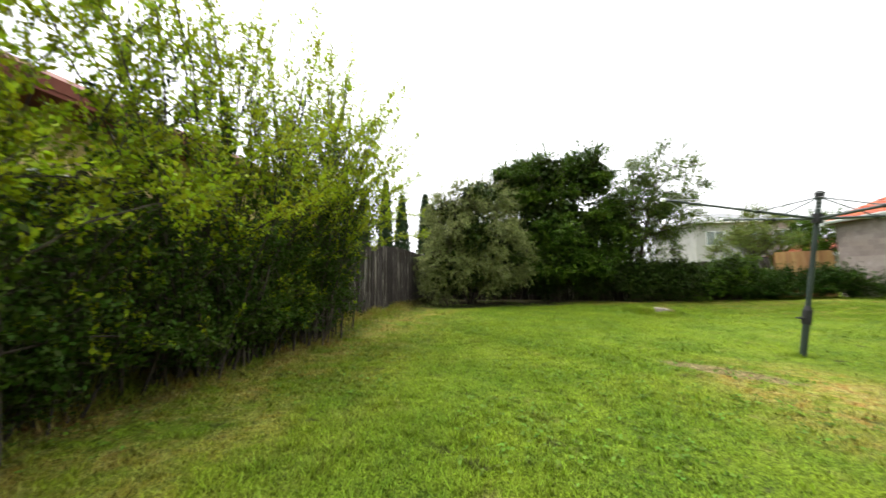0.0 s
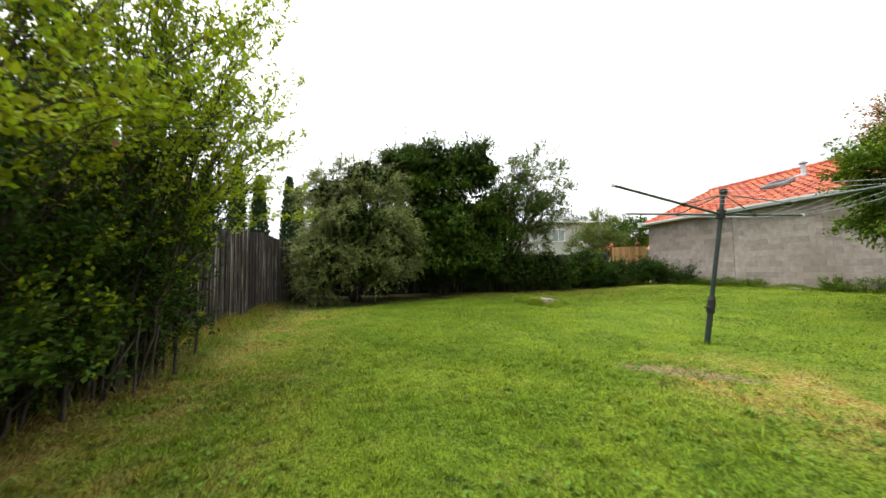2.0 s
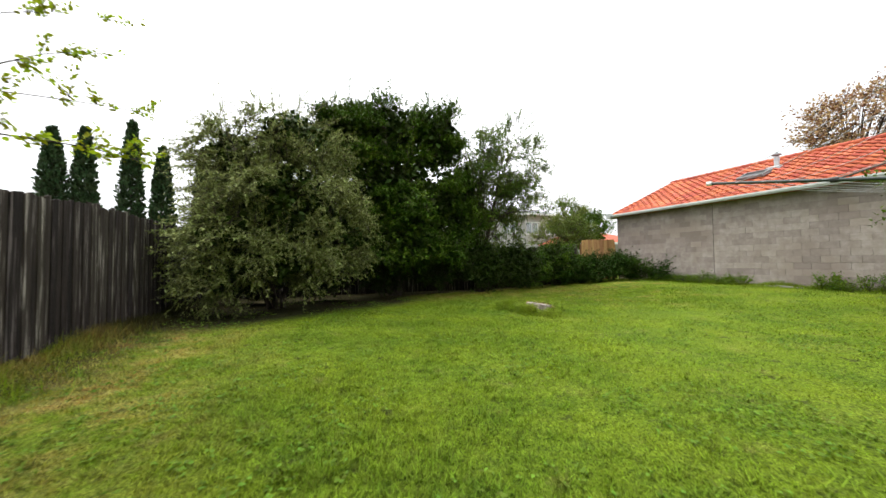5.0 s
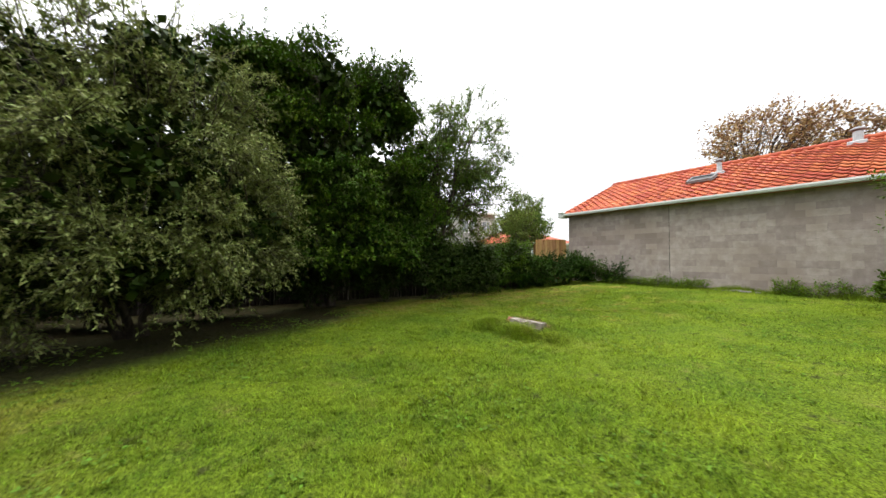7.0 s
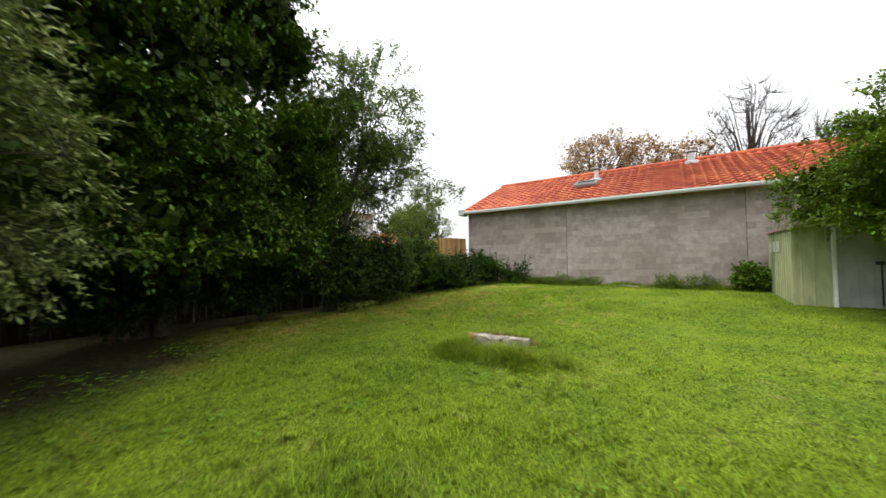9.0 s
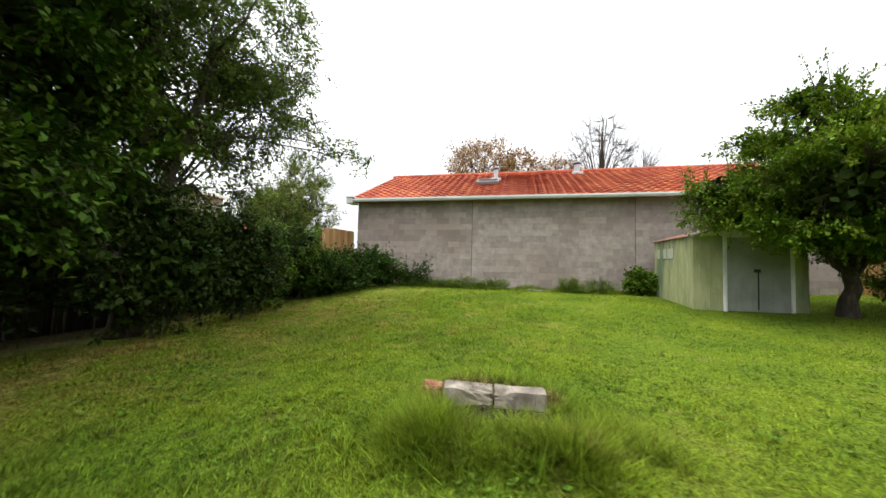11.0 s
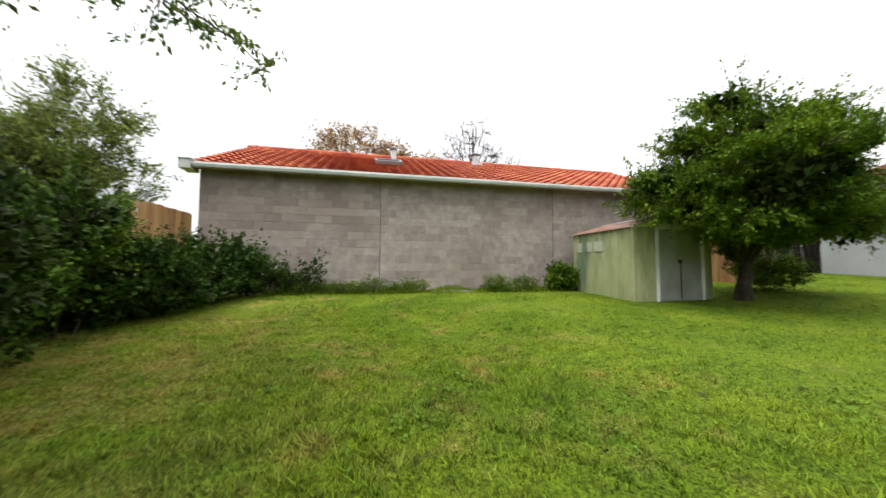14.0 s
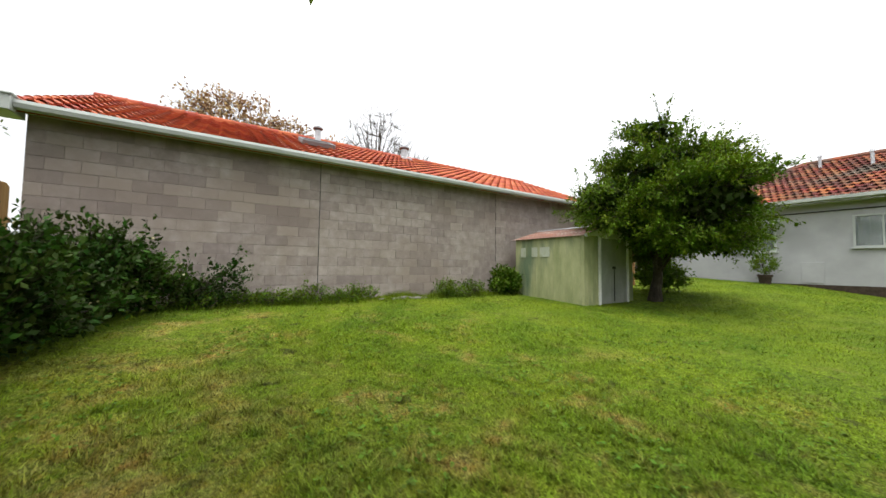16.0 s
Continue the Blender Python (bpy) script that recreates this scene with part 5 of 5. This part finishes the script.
def far_house(label, x0, x1, y, depth, z_eave, z_ridge, wall_m, roof_m, windows):
    t = thing("far_house", ((x0 + x1) / 2, y + depth / 2, 0), label, "house", "houses beyond the fence")
    part("wall", boxed(((x0, y, -0.1), (x1, y + depth, z_eave))), wall_m, t)
    bm = bmesh.new()
    P = lambda *c: bm.verts.new(c)
    o = 0.5
    a, b, c, d = P(x0 - o, y - o, z_eave), P(x1 + o, y - o, z_eave), P(x1 + o, y + depth + o, z_eave), P(x0 - o, y + depth + o, z_eave)
    h = min(depth / 2, (x1 - x0) / 2) * 0.95
    e, f = P(x0 + h, y + depth / 2, z_ridge), P(x1 - h, y + depth / 2, z_ridge)
    for q in ((a, b, f, e), (b, c, f), (c, d, e, f), (d, a, e), (a, d, c, b)):
        bm.faces.new(q)
    part("roof", bm, roof_m, t)
    part("fascia", boxed(((x0 - o, y - o - 0.04, z_eave - 0.12), (x1 + o, y - o, z_eave + 0.08))), M_WHITEPAINT, t, "pale fascia board")
    for a, b, z0, z1 in windows:
        glazed("window", t, "x", y - 0.002, a, b, z0, z1, -1, 1)


brick_house()
far_house("two-storey pale rendered house with a grey roof, beyond the back fence", 15.5, 23.5, 30.5, 9, 6.0, 7.6, M_CREAM, M_GREYROOF,
          [(16.3, 17.8, 3.9, 5.2), (19.0, 20.6, 3.9, 5.2), (21.6, 22.8, 3.9, 5.2), (17.0, 19.0, 0.9, 2.3)])
far_house("low house with a terracotta roof, beyond the back fence", 21.0, 31.0, 25.5, 8, 2.7, 4.3, M_CREAM, M_TILES, [(23.0, 24.6, 0.9, 2.1), (27.0, 28.6, 0.9, 2.1)])

# ---- trees and shrubs ----
G = lambda x, y: (x, y, float(ground_z(x, y)))

# tall spring-green hedge trees along the western fence
HEDGE = "tall bright green young-leafed hedge tree fanning from the fence foot"
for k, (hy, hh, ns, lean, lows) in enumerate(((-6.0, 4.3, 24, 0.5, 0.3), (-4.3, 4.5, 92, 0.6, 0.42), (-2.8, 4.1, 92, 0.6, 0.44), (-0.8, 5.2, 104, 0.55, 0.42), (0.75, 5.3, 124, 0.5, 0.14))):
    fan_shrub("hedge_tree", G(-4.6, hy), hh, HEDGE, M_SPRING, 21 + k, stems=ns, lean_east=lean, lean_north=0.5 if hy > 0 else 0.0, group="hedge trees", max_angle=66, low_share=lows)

# grey-green drooping tree in the corner
plant("grey_leaved_tree", G(-2.8, 9.8), [(-2.7, 9.3, 2.6, 2.1, 1.7, 1.9), (-2.5, 9.3, 4.3, 1.3, 1.2, 0.95), (-1.5, 9.1, 1.85, 1.2, 1.1, 1.0), (-3.8, 8.7, 1.8, 1.0, 1.1, 1.2), (-3.7, 9.2, 3.7, 0.9, 0.9, 0.9), (-2.9, 8.7, 1.25, 1.6, 0.7, 0.75), (-3.9, 8.6, 1.0, 0.7, 0.6, 0.8)],
      "wide grey-green small-leaved tree drooping to the ground", "tree", M_BARK, M_OLIVE, 31, stems=4, trunk_r=0.12, limbs=60, twigs=4300, twig_len=0.62, leaves=32,
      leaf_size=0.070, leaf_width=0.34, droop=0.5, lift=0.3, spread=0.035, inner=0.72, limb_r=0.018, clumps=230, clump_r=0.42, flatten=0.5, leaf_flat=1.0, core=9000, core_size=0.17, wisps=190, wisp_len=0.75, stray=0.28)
# large dark green tree
plant("dark_green_tree", G(0.8, 11.8), [(0.7, 11.2, 3.2, 2.8, 1.6, 2.4), (-1.0, 11.0, 5.1, 1.5, 1.2, 1.4), (0.4, 11.1, 5.4, 1.6, 1.2, 1.35), (2.1, 11.2, 5.4, 1.35, 1.1, 1.5), (3.0, 11.4, 3.4, 1.2, 0.9, 1.8), (1.2, 11.2, 2.2, 2.7, 0.9, 1.2), (-0.9, 11.0, 2.6, 1.7, 1.2, 1.6), (0.2, 10.5, 1.6, 2.0, 0.8, 0.9), (2.5, 11.2, 1.6, 1.5, 0.7, 0.95)],
      "large dense dark green broad-leaved tree by the back fence", "tree", M_BARK, M_DEEP, 41, stems=3, trunk_r=0.2, limbs=70, twigs=5000, twig_len=0.45, leaves=32,
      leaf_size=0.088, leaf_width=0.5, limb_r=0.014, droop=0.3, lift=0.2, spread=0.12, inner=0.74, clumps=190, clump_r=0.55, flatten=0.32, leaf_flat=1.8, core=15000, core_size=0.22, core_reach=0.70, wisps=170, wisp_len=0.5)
# open, sparse-leaved tree with boughs over the lawn
plant("open_crowned_tree", G(3.9, 11.7), [(5.2, 11.2, 4.9, 1.55, 1.3, 2.1), (4.0, 11.3, 4.3, 1.4, 0.9, 1.9), (4.7, 11.6, 2.4, 1.5, 0.7, 1.1), (5.2, 11.0, 3.6, 0.9, 0.8, 0.9)],
      "open-crowned fruit tree with sparse small leaves by the back fence", "tree", M_BARK, M_SPARSE, 51, stems=2, trunk_r=0.15, trunk_top=(4.2, 11.5, 4.2), limbs=70, twigs=1900, twig_len=0.45, leaves=24,
      leaf_size=0.066, leaf_width=0.5, droop=0.38, lift=0.18, spread=0.12, inner=0.4, clumps=170, clump_r=0.36, limb_r=0.02, wisps=90, wisp_len=0.5, bough=[(6.7, 9.6, 3.02), (6.0, 9.9, 2.95), (4.7, 10.5, 3.6), (5.8, 10.2, 3.5), (6.1, 10.6, 4.2)])
plant("light_shrub", (9.4, 13.2, 0.1), [(9.5, 13.2, 2.9, 1.35, 0.9, 1.25), (8.6, 13.2, 2.2, 1.0, 0.8, 1.0), (10.3, 13.3, 2.3, 0.7, 0.7, 0.9)],
      "loose light green tall shrub standing beyond the back fence", "shrub", M_BARK, M_LIGHTSHRUB, 61, stems=3, trunk_r=0.06, limb_r=0.016, limbs=40, twigs=1000, twig_len=0.45, leaves=22,
      leaf_size=0.065, lift=0.5, inner=0.3, clumps=70, clump_r=0.36, wisps=50, wisp_len=0.5)
# shrubs in M_SHADE are added to stand for the black shade below the crowns
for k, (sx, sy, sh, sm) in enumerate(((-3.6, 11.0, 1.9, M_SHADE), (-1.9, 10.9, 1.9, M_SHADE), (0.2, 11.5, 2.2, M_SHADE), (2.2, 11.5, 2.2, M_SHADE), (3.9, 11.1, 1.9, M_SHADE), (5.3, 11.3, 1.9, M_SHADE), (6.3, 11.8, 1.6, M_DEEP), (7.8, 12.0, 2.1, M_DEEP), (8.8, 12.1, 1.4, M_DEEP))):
    plant("dark_shrub", G(sx, sy), [(sx, sy, sh * 0.5, 1.2, 0.55, sh * 0.52)], "dense dark green shrub filling the shade under the back trees", "shrub", M_BARK, sm, 160 + k, stems=4, trunk_r=0.022,
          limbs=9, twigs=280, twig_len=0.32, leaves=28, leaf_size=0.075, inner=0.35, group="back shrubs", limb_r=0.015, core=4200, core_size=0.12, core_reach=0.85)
plant("weedy_shrub", G(10.4, 11.5), [(10.5, 11.4, 0.75, 1.15, 0.75, 0.62), (9.4, 11.5, 0.7, 0.9, 0.7, 0.58), (11.2, 10.7, 0.55, 0.4, 0.8, 0.42), (10.9, 11.0, 0.95, 0.4, 0.4, 0.5), (11.4, 10.1, 0.45, 0.25, 0.5, 0.35), (8.6, 11.7, 0.7, 0.75, 0.65, 0.6)],
      "spreading dark green weedy shrub with pale flowers beside the block wall", "shrub", M_BARK, M_WEED, 63, stems=5, trunk_r=0.03, limbs=34, twigs=1100, twig_len=0.42,
      leaves=24, leaf_size=0.075, leaf_width=0.6, lift=0.75, inner=0.2, flowers=110, limb_r=0.012, clumps=70, clump_r=0.26, flatten=1.1, core=2500, core_size=0.12)
plant("dark_shrub", G(11.3, 3.1), [(11.35, 3.12, 0.60, 0.38, 0.5, 0.42)],
      "small dark green ivy-like shrub between shed and wall", "shrub", M_BARK, M_DEEP, 64, stems=3, trunk_r=0.025, limbs=10, twigs=150, twig_len=0.2, leaves=24,
      leaf_size=0.075, leaf_width=0.8, inner=0.3, limb_r=0.01)
# leafy fruit tree before the shed
plant("fruit_tree", G(8.75, 0.25), [(8.3, 0.85, 2.8, 2.0, 2.0, 1.2), (8.1, 1.3, 2.1, 1.6, 1.2, 0.75), (8.4, 0.4, 3.6, 1.6, 1.6, 0.9), (8.3, -0.6, 2.4, 1.6, 1.3, 0.9), (7.3, 1.0, 2.5, 1.3, 1.5, 0.95), (8.8, 1.9, 2.3, 1.1, 1.0, 0.6), (8.1, 1.25, 1.75, 0.75, 0.9, 0.45), (9.0, 2.2, 2.7, 1.0, 1.0, 0.5), (8.0, -1.3, 1.85, 1.1, 0.9, 0.6), (8.6, 0.3, 1.9, 1.4, 1.4, 0.6), (8.3, 0.9, 4.3, 0.55, 0.6, 0.6), (9.0, -0.2, 1.7, 0.9, 0.8, 0.5)],
      "spreading green leafy fruit tree standing before the shed", "tree", M_BARK, M_FRUIT, 71, trunk_r=0.15, trunk_top=(8.55, 0.25, 1.9), limbs=60, twigs=3300, twig_len=0.45, leaves=34,
      leaf_size=0.082, leaf_width=0.48, droop=0.2, lift=0.35, spread=0.11, inner=0.70, limb_r=0.035, clumps=150, clump_r=0.50, flatten=0.32, leaf_flat=1.8, core=7000, core_size=0.18, core_reach=0.66, wisps=120, wisp_len=0.5)
plant("weedy_shrub", G(9.4, -1.5), [(9.4, -1.5, 0.78, 0.8, 0.8, 0.45)], "low bright green weeds under the fruit tree", "shrub", M_BARK, M_FRUIT, 72, stems=5, trunk_r=0.015,
      limbs=16, twigs=260, twig_len=0.3, leaves=20, leaf_size=0.08, inner=0.2, limb_r=0.006)

# weeds at the foot of the block wall
rg = random.Random(15)
y = 4.2
k = 0
while y < 10.4:
    if not (5.6 < y < 6.9):
        h = rg.uniform(0.12, 0.36)
        x = 11.55 - rg.uniform(0, 0.12)
        b = G(x, y)
        plant("wall_weed", b, [(x, y, b[2] + h * 0.55, 0.2, 0.46, h * 0.6)], "low green weeds at the foot of the block wall", "weed", M_BARK, M_CLOVER, 100 + k,
              trunk_r=0.008, stems=3, limbs=6, twigs=56, twig_len=0.17, leaves=14, leaf_size=0.055, leaf_width=0.45, lift=0.7, inner=0.2, group="wall weeds", limb_r=0.004)
        k += 1
    y += rg.uniform(0.25, 0.75)

# beyond: cypresses, an autumn tree, a bare tree
def cypress(x, y, h, r, seed):
    rng = np.random.default_rng(seed)
    t = thing("cypress", (x, y, 0), "tall narrow dark green cypress beyond the fence", "tree", "cypresses")
    s = np.linspace(0, 1, 6)
    p = np.stack([np.full(6, x), np.full(6, y), s * h * 0.96], -1)[None]
    v, f = tubes(p, (0.12 * (1.05 - s))[None], 7)
    part("trunk", np_mesh("trunk", v, [f], True), M_BARK, t)
    n = 5000
    u = rng.uniform(0.02, 1, n)
    prof = r * np.minimum(1, u * 6) * (1 - u ** 2.2) ** 0.75 + 0.03
    a = rng.uniform(0, 2 * np.pi, n)
    rr = prof * rng.uniform(0.55, 1.12, n) * (1 + 0.12 * np.sin(a * 5 + u * 40))
    c = np.stack([x + rr * np.cos(a), y + rr * np.sin(a), u * h], -1)
    d = np.stack([np.cos(a) * 0.35, np.sin(a) * 0.35, np.ones(n)], -1)
    v, q = leaf_quads(c, d * 1.2, 0.42, 0.5, rng, 0.1)
    part("crown", np_mesh("crown", v, [q]), M_CYPRESS, t)


for i, (a, h) in enumerate(((27.2, 12.7), (24.8, 13.2), (20.9, 14.6), (18.0, 12.6), (13.8, 12.8), (12.6, 11.4))):
    cypress(-2.2 - 45 * math.sin(radians(a)), -1.8 + 45 * math.cos(radians(a)), h, 0.95, 200 + i)

plant("autumn_tree", (28.0, 10.0, 0), [(28, 9.6, 9.0, 3.2, 3.4, 2.2), (28, 6.4, 8.6, 2.2, 1.8, 1.7)],
      "sparse russet-leaved tree beyond the tiled roof", "tree", M_BARK, M_AUTUMN, 81, trunk_r=0.28, trunk_top=(28, 10, 5.5), limbs=60, twigs=900, twig_len=0.9, leaves=9,
      leaf_size=0.17, leaf_width=0.7, lift=0.5, inner=0.55, limb_r=0.045, spread=0.3)
plant("bare_tree", (27.0, 0.8, 0), [(27, 0.8, 9.4, 2.2, 2.6, 3.4), (27, -1.8, 8.0, 1.6, 1.8, 2.2)],
      "leafless grey-brown tree beyond the tiled roof", "tree", M_BARK, M_AUTUMN, 82, trunk_r=0.22, trunk_top=(27, 0.8, 6.4), limbs=60, twigs=900, twig_len=1.1, leaves=0,
      leaf_size=0.22, lift=0.9, inner=0.45, limb_r=0.045)
plant("autumn_tree", (28.5, 3.6, 0), [(28.5, 3.6, 8.2, 1.8, 1.8, 1.6)], "sparse russet-leaved tree beyond the tiled roof", "tree", M_BARK, M_AUTUMN, 83, trunk_r=0.2,
      trunk_top=(28.5, 3.6, 5.5), limbs=26, twigs=260, twig_len=0.9, leaves=6, leaf_size=0.18, leaf_width=0.7, lift=0.6, inner=0.5, limb_r=0.06, spread=0.3)
plant("round_green_tree", (17.6, 20.5, 0), [(17.6, 20.5, 3.6, 2.0, 1.6, 1.5)], "rounded dark green tree beyond the back fence", "tree", M_BARK, M_DEEP, 84, trunk_r=0.15,
      limbs=24, twigs=420, twig_len=0.6, leaves=30, leaf_size=0.14, spread=0.25)

# ---- grass ----
def grass(name, label, n, place, height, width, seed, lean=0.55):
    """Leaning blades; place(rng, n) gives x, y; height(x, y, rng) gives metres (0: none)."""
    rng = np.random.default_rng(seed)
    x, y = place(rng, n)
    h = height(x, y, rng)
    ok = h > 0.004
    x, y, h = x[ok], y[ok], h[ok]
    n = len(x)
    z = ground_z(x, y) - 0.004
    a = rng.uniform(0, 2 * np.pi, n)
    d = np.stack([np.cos(a), np.sin(a)], -1)
    ln = lean * rng.uniform(0.2, 1.5, n) * h
    w = width * rng.uniform(0.6, 1.4, n)
    sx, sy = -d[:, 1] * w / 2, d[:, 0] * w / 2
    base = np.stack([x, y, z], -1)
    side = np.stack([sx, sy, np.zeros(n)], -1)
    tip = base + np.stack([d[:, 0] * ln, d[:, 1] * ln, h * rng.uniform(0.75, 1.0, n)], -1)
    v = np.stack([base - side, base + side, tip], 1).reshape(-1, 3)
    ob = part(name, np_mesh(name, v, [np.arange(n * 3).reshape(n, 3)]), M_BLADE, None, label, "stuff", "grass")
    return ob


WALKED = np.array([(-1.3, -4.1), (-2.1, -2.4), (-2.2, -0.9), (-1.7, 1.2), (-1.6, 3.0), (-1.1, 4.9), (0.6, 6.8), (2.4, 8.2), (4.3, 9.8), (6.4, 8.6)])


def walked_distance(x, y):
    best = np.full(len(x), 1e9)
    p = np.stack([x, y], -1)
    for a, b in zip(WALKED[:-1], WALKED[1:]):
        ab = b - a
        s = np.clip(((p - a) @ ab) / (ab @ ab), 0, 1)[:, None]
        best = np.minimum(best, np.linalg.norm(p - a - s * ab, axis=1))
    return best


def bare_places(x, y):
    wob = 0.35 * np.sin(x * 2.1) + 0.25 * np.sin(x * 5.3 + 1) + 0.2 * np.sin(y * 4.1)
    back = (y - 0.22 * x + 0.6 * wob > 10.75) & (x < 9.0)
    corner = (y - 0.55 * x + 0.5 * wob > 9.35) & (x < 1.2)
    hole = ((x - 2.83) / 0.12) ** 2 + ((y - 6.68) / 0.42) ** 2 < 1 + 0.4 * np.sin(x * 41 + y * 23)
    slab = (x > 2.88) & (x < 3.09) & (y > 6.36) & (y < 7.31)
    shed = (x > 9.05) & (x < 11.35) & (y > 0.55) & (y < 2.82)
    dirt = ((x - 0.95) * 1.18 - (y - 0.13) * 0.98) ** 2 + ((x - 0.95) * 3.6 + (y - 0.13) * 4.3) ** 2 < 1 + 0.5 * np.sin(x * 17 + y * 13)
    return back, corner, hole | slab | shed, dirt


def lawn_height(x, y, rng):
    h = 0.024 * (1 + 0.35 * np.sin(x * 1.7 + 2 * np.sin(y * 1.1)) * np.sin(y * 2.3)) * rng.uniform(0.6, 1.5, len(x))
    knot = np.sin(x * 11 + 3 * np.sin(y * 7)) * np.sin(y * 13 + 2 * np.sin(x * 5))
    h = h * (1 + 1.0 * sstep(0.4, 0.75, knot) - 0.3 * sstep(-0.4, -0.75, knot))
    ring = np.exp(-((np.hypot((x - 2.72) / 0.46, (y - 6.72) / 0.62) - 1.0) / 0.40) ** 2)
    ring = ring * (0.35 + 0.65 * np.sin(x * 9 + 4 * np.sin(y * 5)) ** 2)
    h = h + 0.13 * ring * rng.uniform(0.1, 1.0, len(x)) * (1 - 0.85 * sstep(7.2, 7.45, y))
    back, corner, none, dirt = bare_places(x, y)
    h = np.where(back | corner, h * (rng.random(len(x)) < 0.12), h)
    h = np.where(dirt, h * (rng.random(len(x)) < 0.25), h)
    h = np.where(none, 0, h)
    h = np.where((x < -4.6) & (rng.random(len(x)) < 0.6), 0, h)
    return h


def over_lawn(rng, n):
    return rng.uniform(-4.95, 11.7, n), rng.uniform(-7.0, 12.2, n)


def near_walk(rng, n):
    x, y = rng.uniform(-4.9, 10.2, n), rng.uniform(-4.6, 12.2, n)
    keep = walked_distance(x, y) < rng.uniform(0.6, 3.6, n)
    return x[keep], y[keep]


grass("lawn_grass", "short mown green lawn grass with dry patches", 255000, over_lawn, lawn_height, 0.011, 301, 1.1)
grass("lawn_grass", "short mown green lawn grass underfoot", 1450000, near_walk, lawn_height, 0.0095, 302, 1.1)


def fence_foot(rng, n):
    return -5.0 + rng.exponential(0.22, n), rng.uniform(-7, 10.5, n)


def wall_foot(rng, n):
    return 11.74 - rng.exponential(0.16, n), rng.uniform(2.9, 10.8, n)


def hole_rim(rng, n):
    a = rng.uniform(0, 2 * np.pi, n)
    r = rng.normal(1.0, 0.26, n) * (1 + 0.12 * np.sin(3 * a + 1) + 0.08 * np.sin(7 * a))
    x, y = 2.72 + 0.44 * r * np.cos(a), 6.70 + 0.60 * r * np.sin(a)
    keep = rng.random(n) > 0.95 * sstep(7.2, 7.4, y) + 0.55 * sstep(2.95, 3.1, x)
    return x[keep], y[keep]


def hole_front(rng, n):
    x, y = rng.normal(2.36, 0.11, n), rng.uniform(6.15, 7.28, n)
    keep = (x < 2.54) & (rng.random(n) < 0.18 + 0.82 * sstep(0.18, 0.42, np.abs(y - 6.66)))
    return x[keep], y[keep]


def tuft(lo, hi, scale):
    def height(x, y, rng):
        clump = 0.5 + 0.5 * np.sin(y * scale + 2 * np.sin(x * scale * 0.7 + y))
        none = bare_places(x, y)[2]
        return np.where(none, 0, rng.uniform(lo, hi, len(x)) * (0.35 + 0.65 * clump))
    return height


grass("tall_grass", "long uncut grass at the foot of the timber fence", 26000, fence_foot, tuft(0.08, 0.34, 3.0), 0.009, 303, 0.8)
grass("tall_grass", "long uncut grass at the foot of the block wall", 16000, wall_foot, tuft(0.05, 0.28, 4.0), 0.009, 304, 0.7)
grass("tall_grass", "long uncut grass round the dug hole", 20000, hole_rim, tuft(0.06, 0.20, 9.0), 0.007, 305, 1.2)
grass("tall_grass", "long uncut grass before the dug hole", 11000, hole_front, tuft(0.10, 0.25, 8.0), 0.007, 308, 0.8)


def pole_foot(rng, n):
    return 2.46 + rng.normal(0, 0.07, n), 1.24 + rng.normal(0, 0.07, n)


grass("tall_grass", "tuft of uncut grass round the clothes line pole", 260, pole_foot, tuft(0.05, 0.16, 5.0), 0.007, 307, 0.8)


def clover(n, seed):
    rng = np.random.default_rng(seed)
    x, y = rng.uniform(-4.5, 10.5, n), rng.uniform(-6, 11, n)
    keep = (np.sin(x * 1.9 + 3 * np.sin(y * 0.8)) * np.sin(y * 2.2 + np.sin(x * 1.3)) > 0.15) & ~bare_places(x, y)[2]
    x, y = x[keep], y[keep]
    n = len(x)
    k = 4
    c = np.repeat(np.stack([x, y, ground_z(x, y) + rng.uniform(0.012, 0.035, n)], -1), k, 0)
    a = rng.uniform(0, 2 * np.pi, n * k)
    d = np.stack([np.cos(a), np.sin(a), rng.uniform(-0.05, 0.35, n * k)], -1)
    v, q = leaf_quads(c, d * 3, 0.032, 0.62, rng, 1.6)
    part("lawn_weeds", np_mesh("lawn_weeds", v, [q]), M_CLOVER, None, "small broad-leaved weeds in the lawn", "stuff", "weeds")


clover(26000, 306)
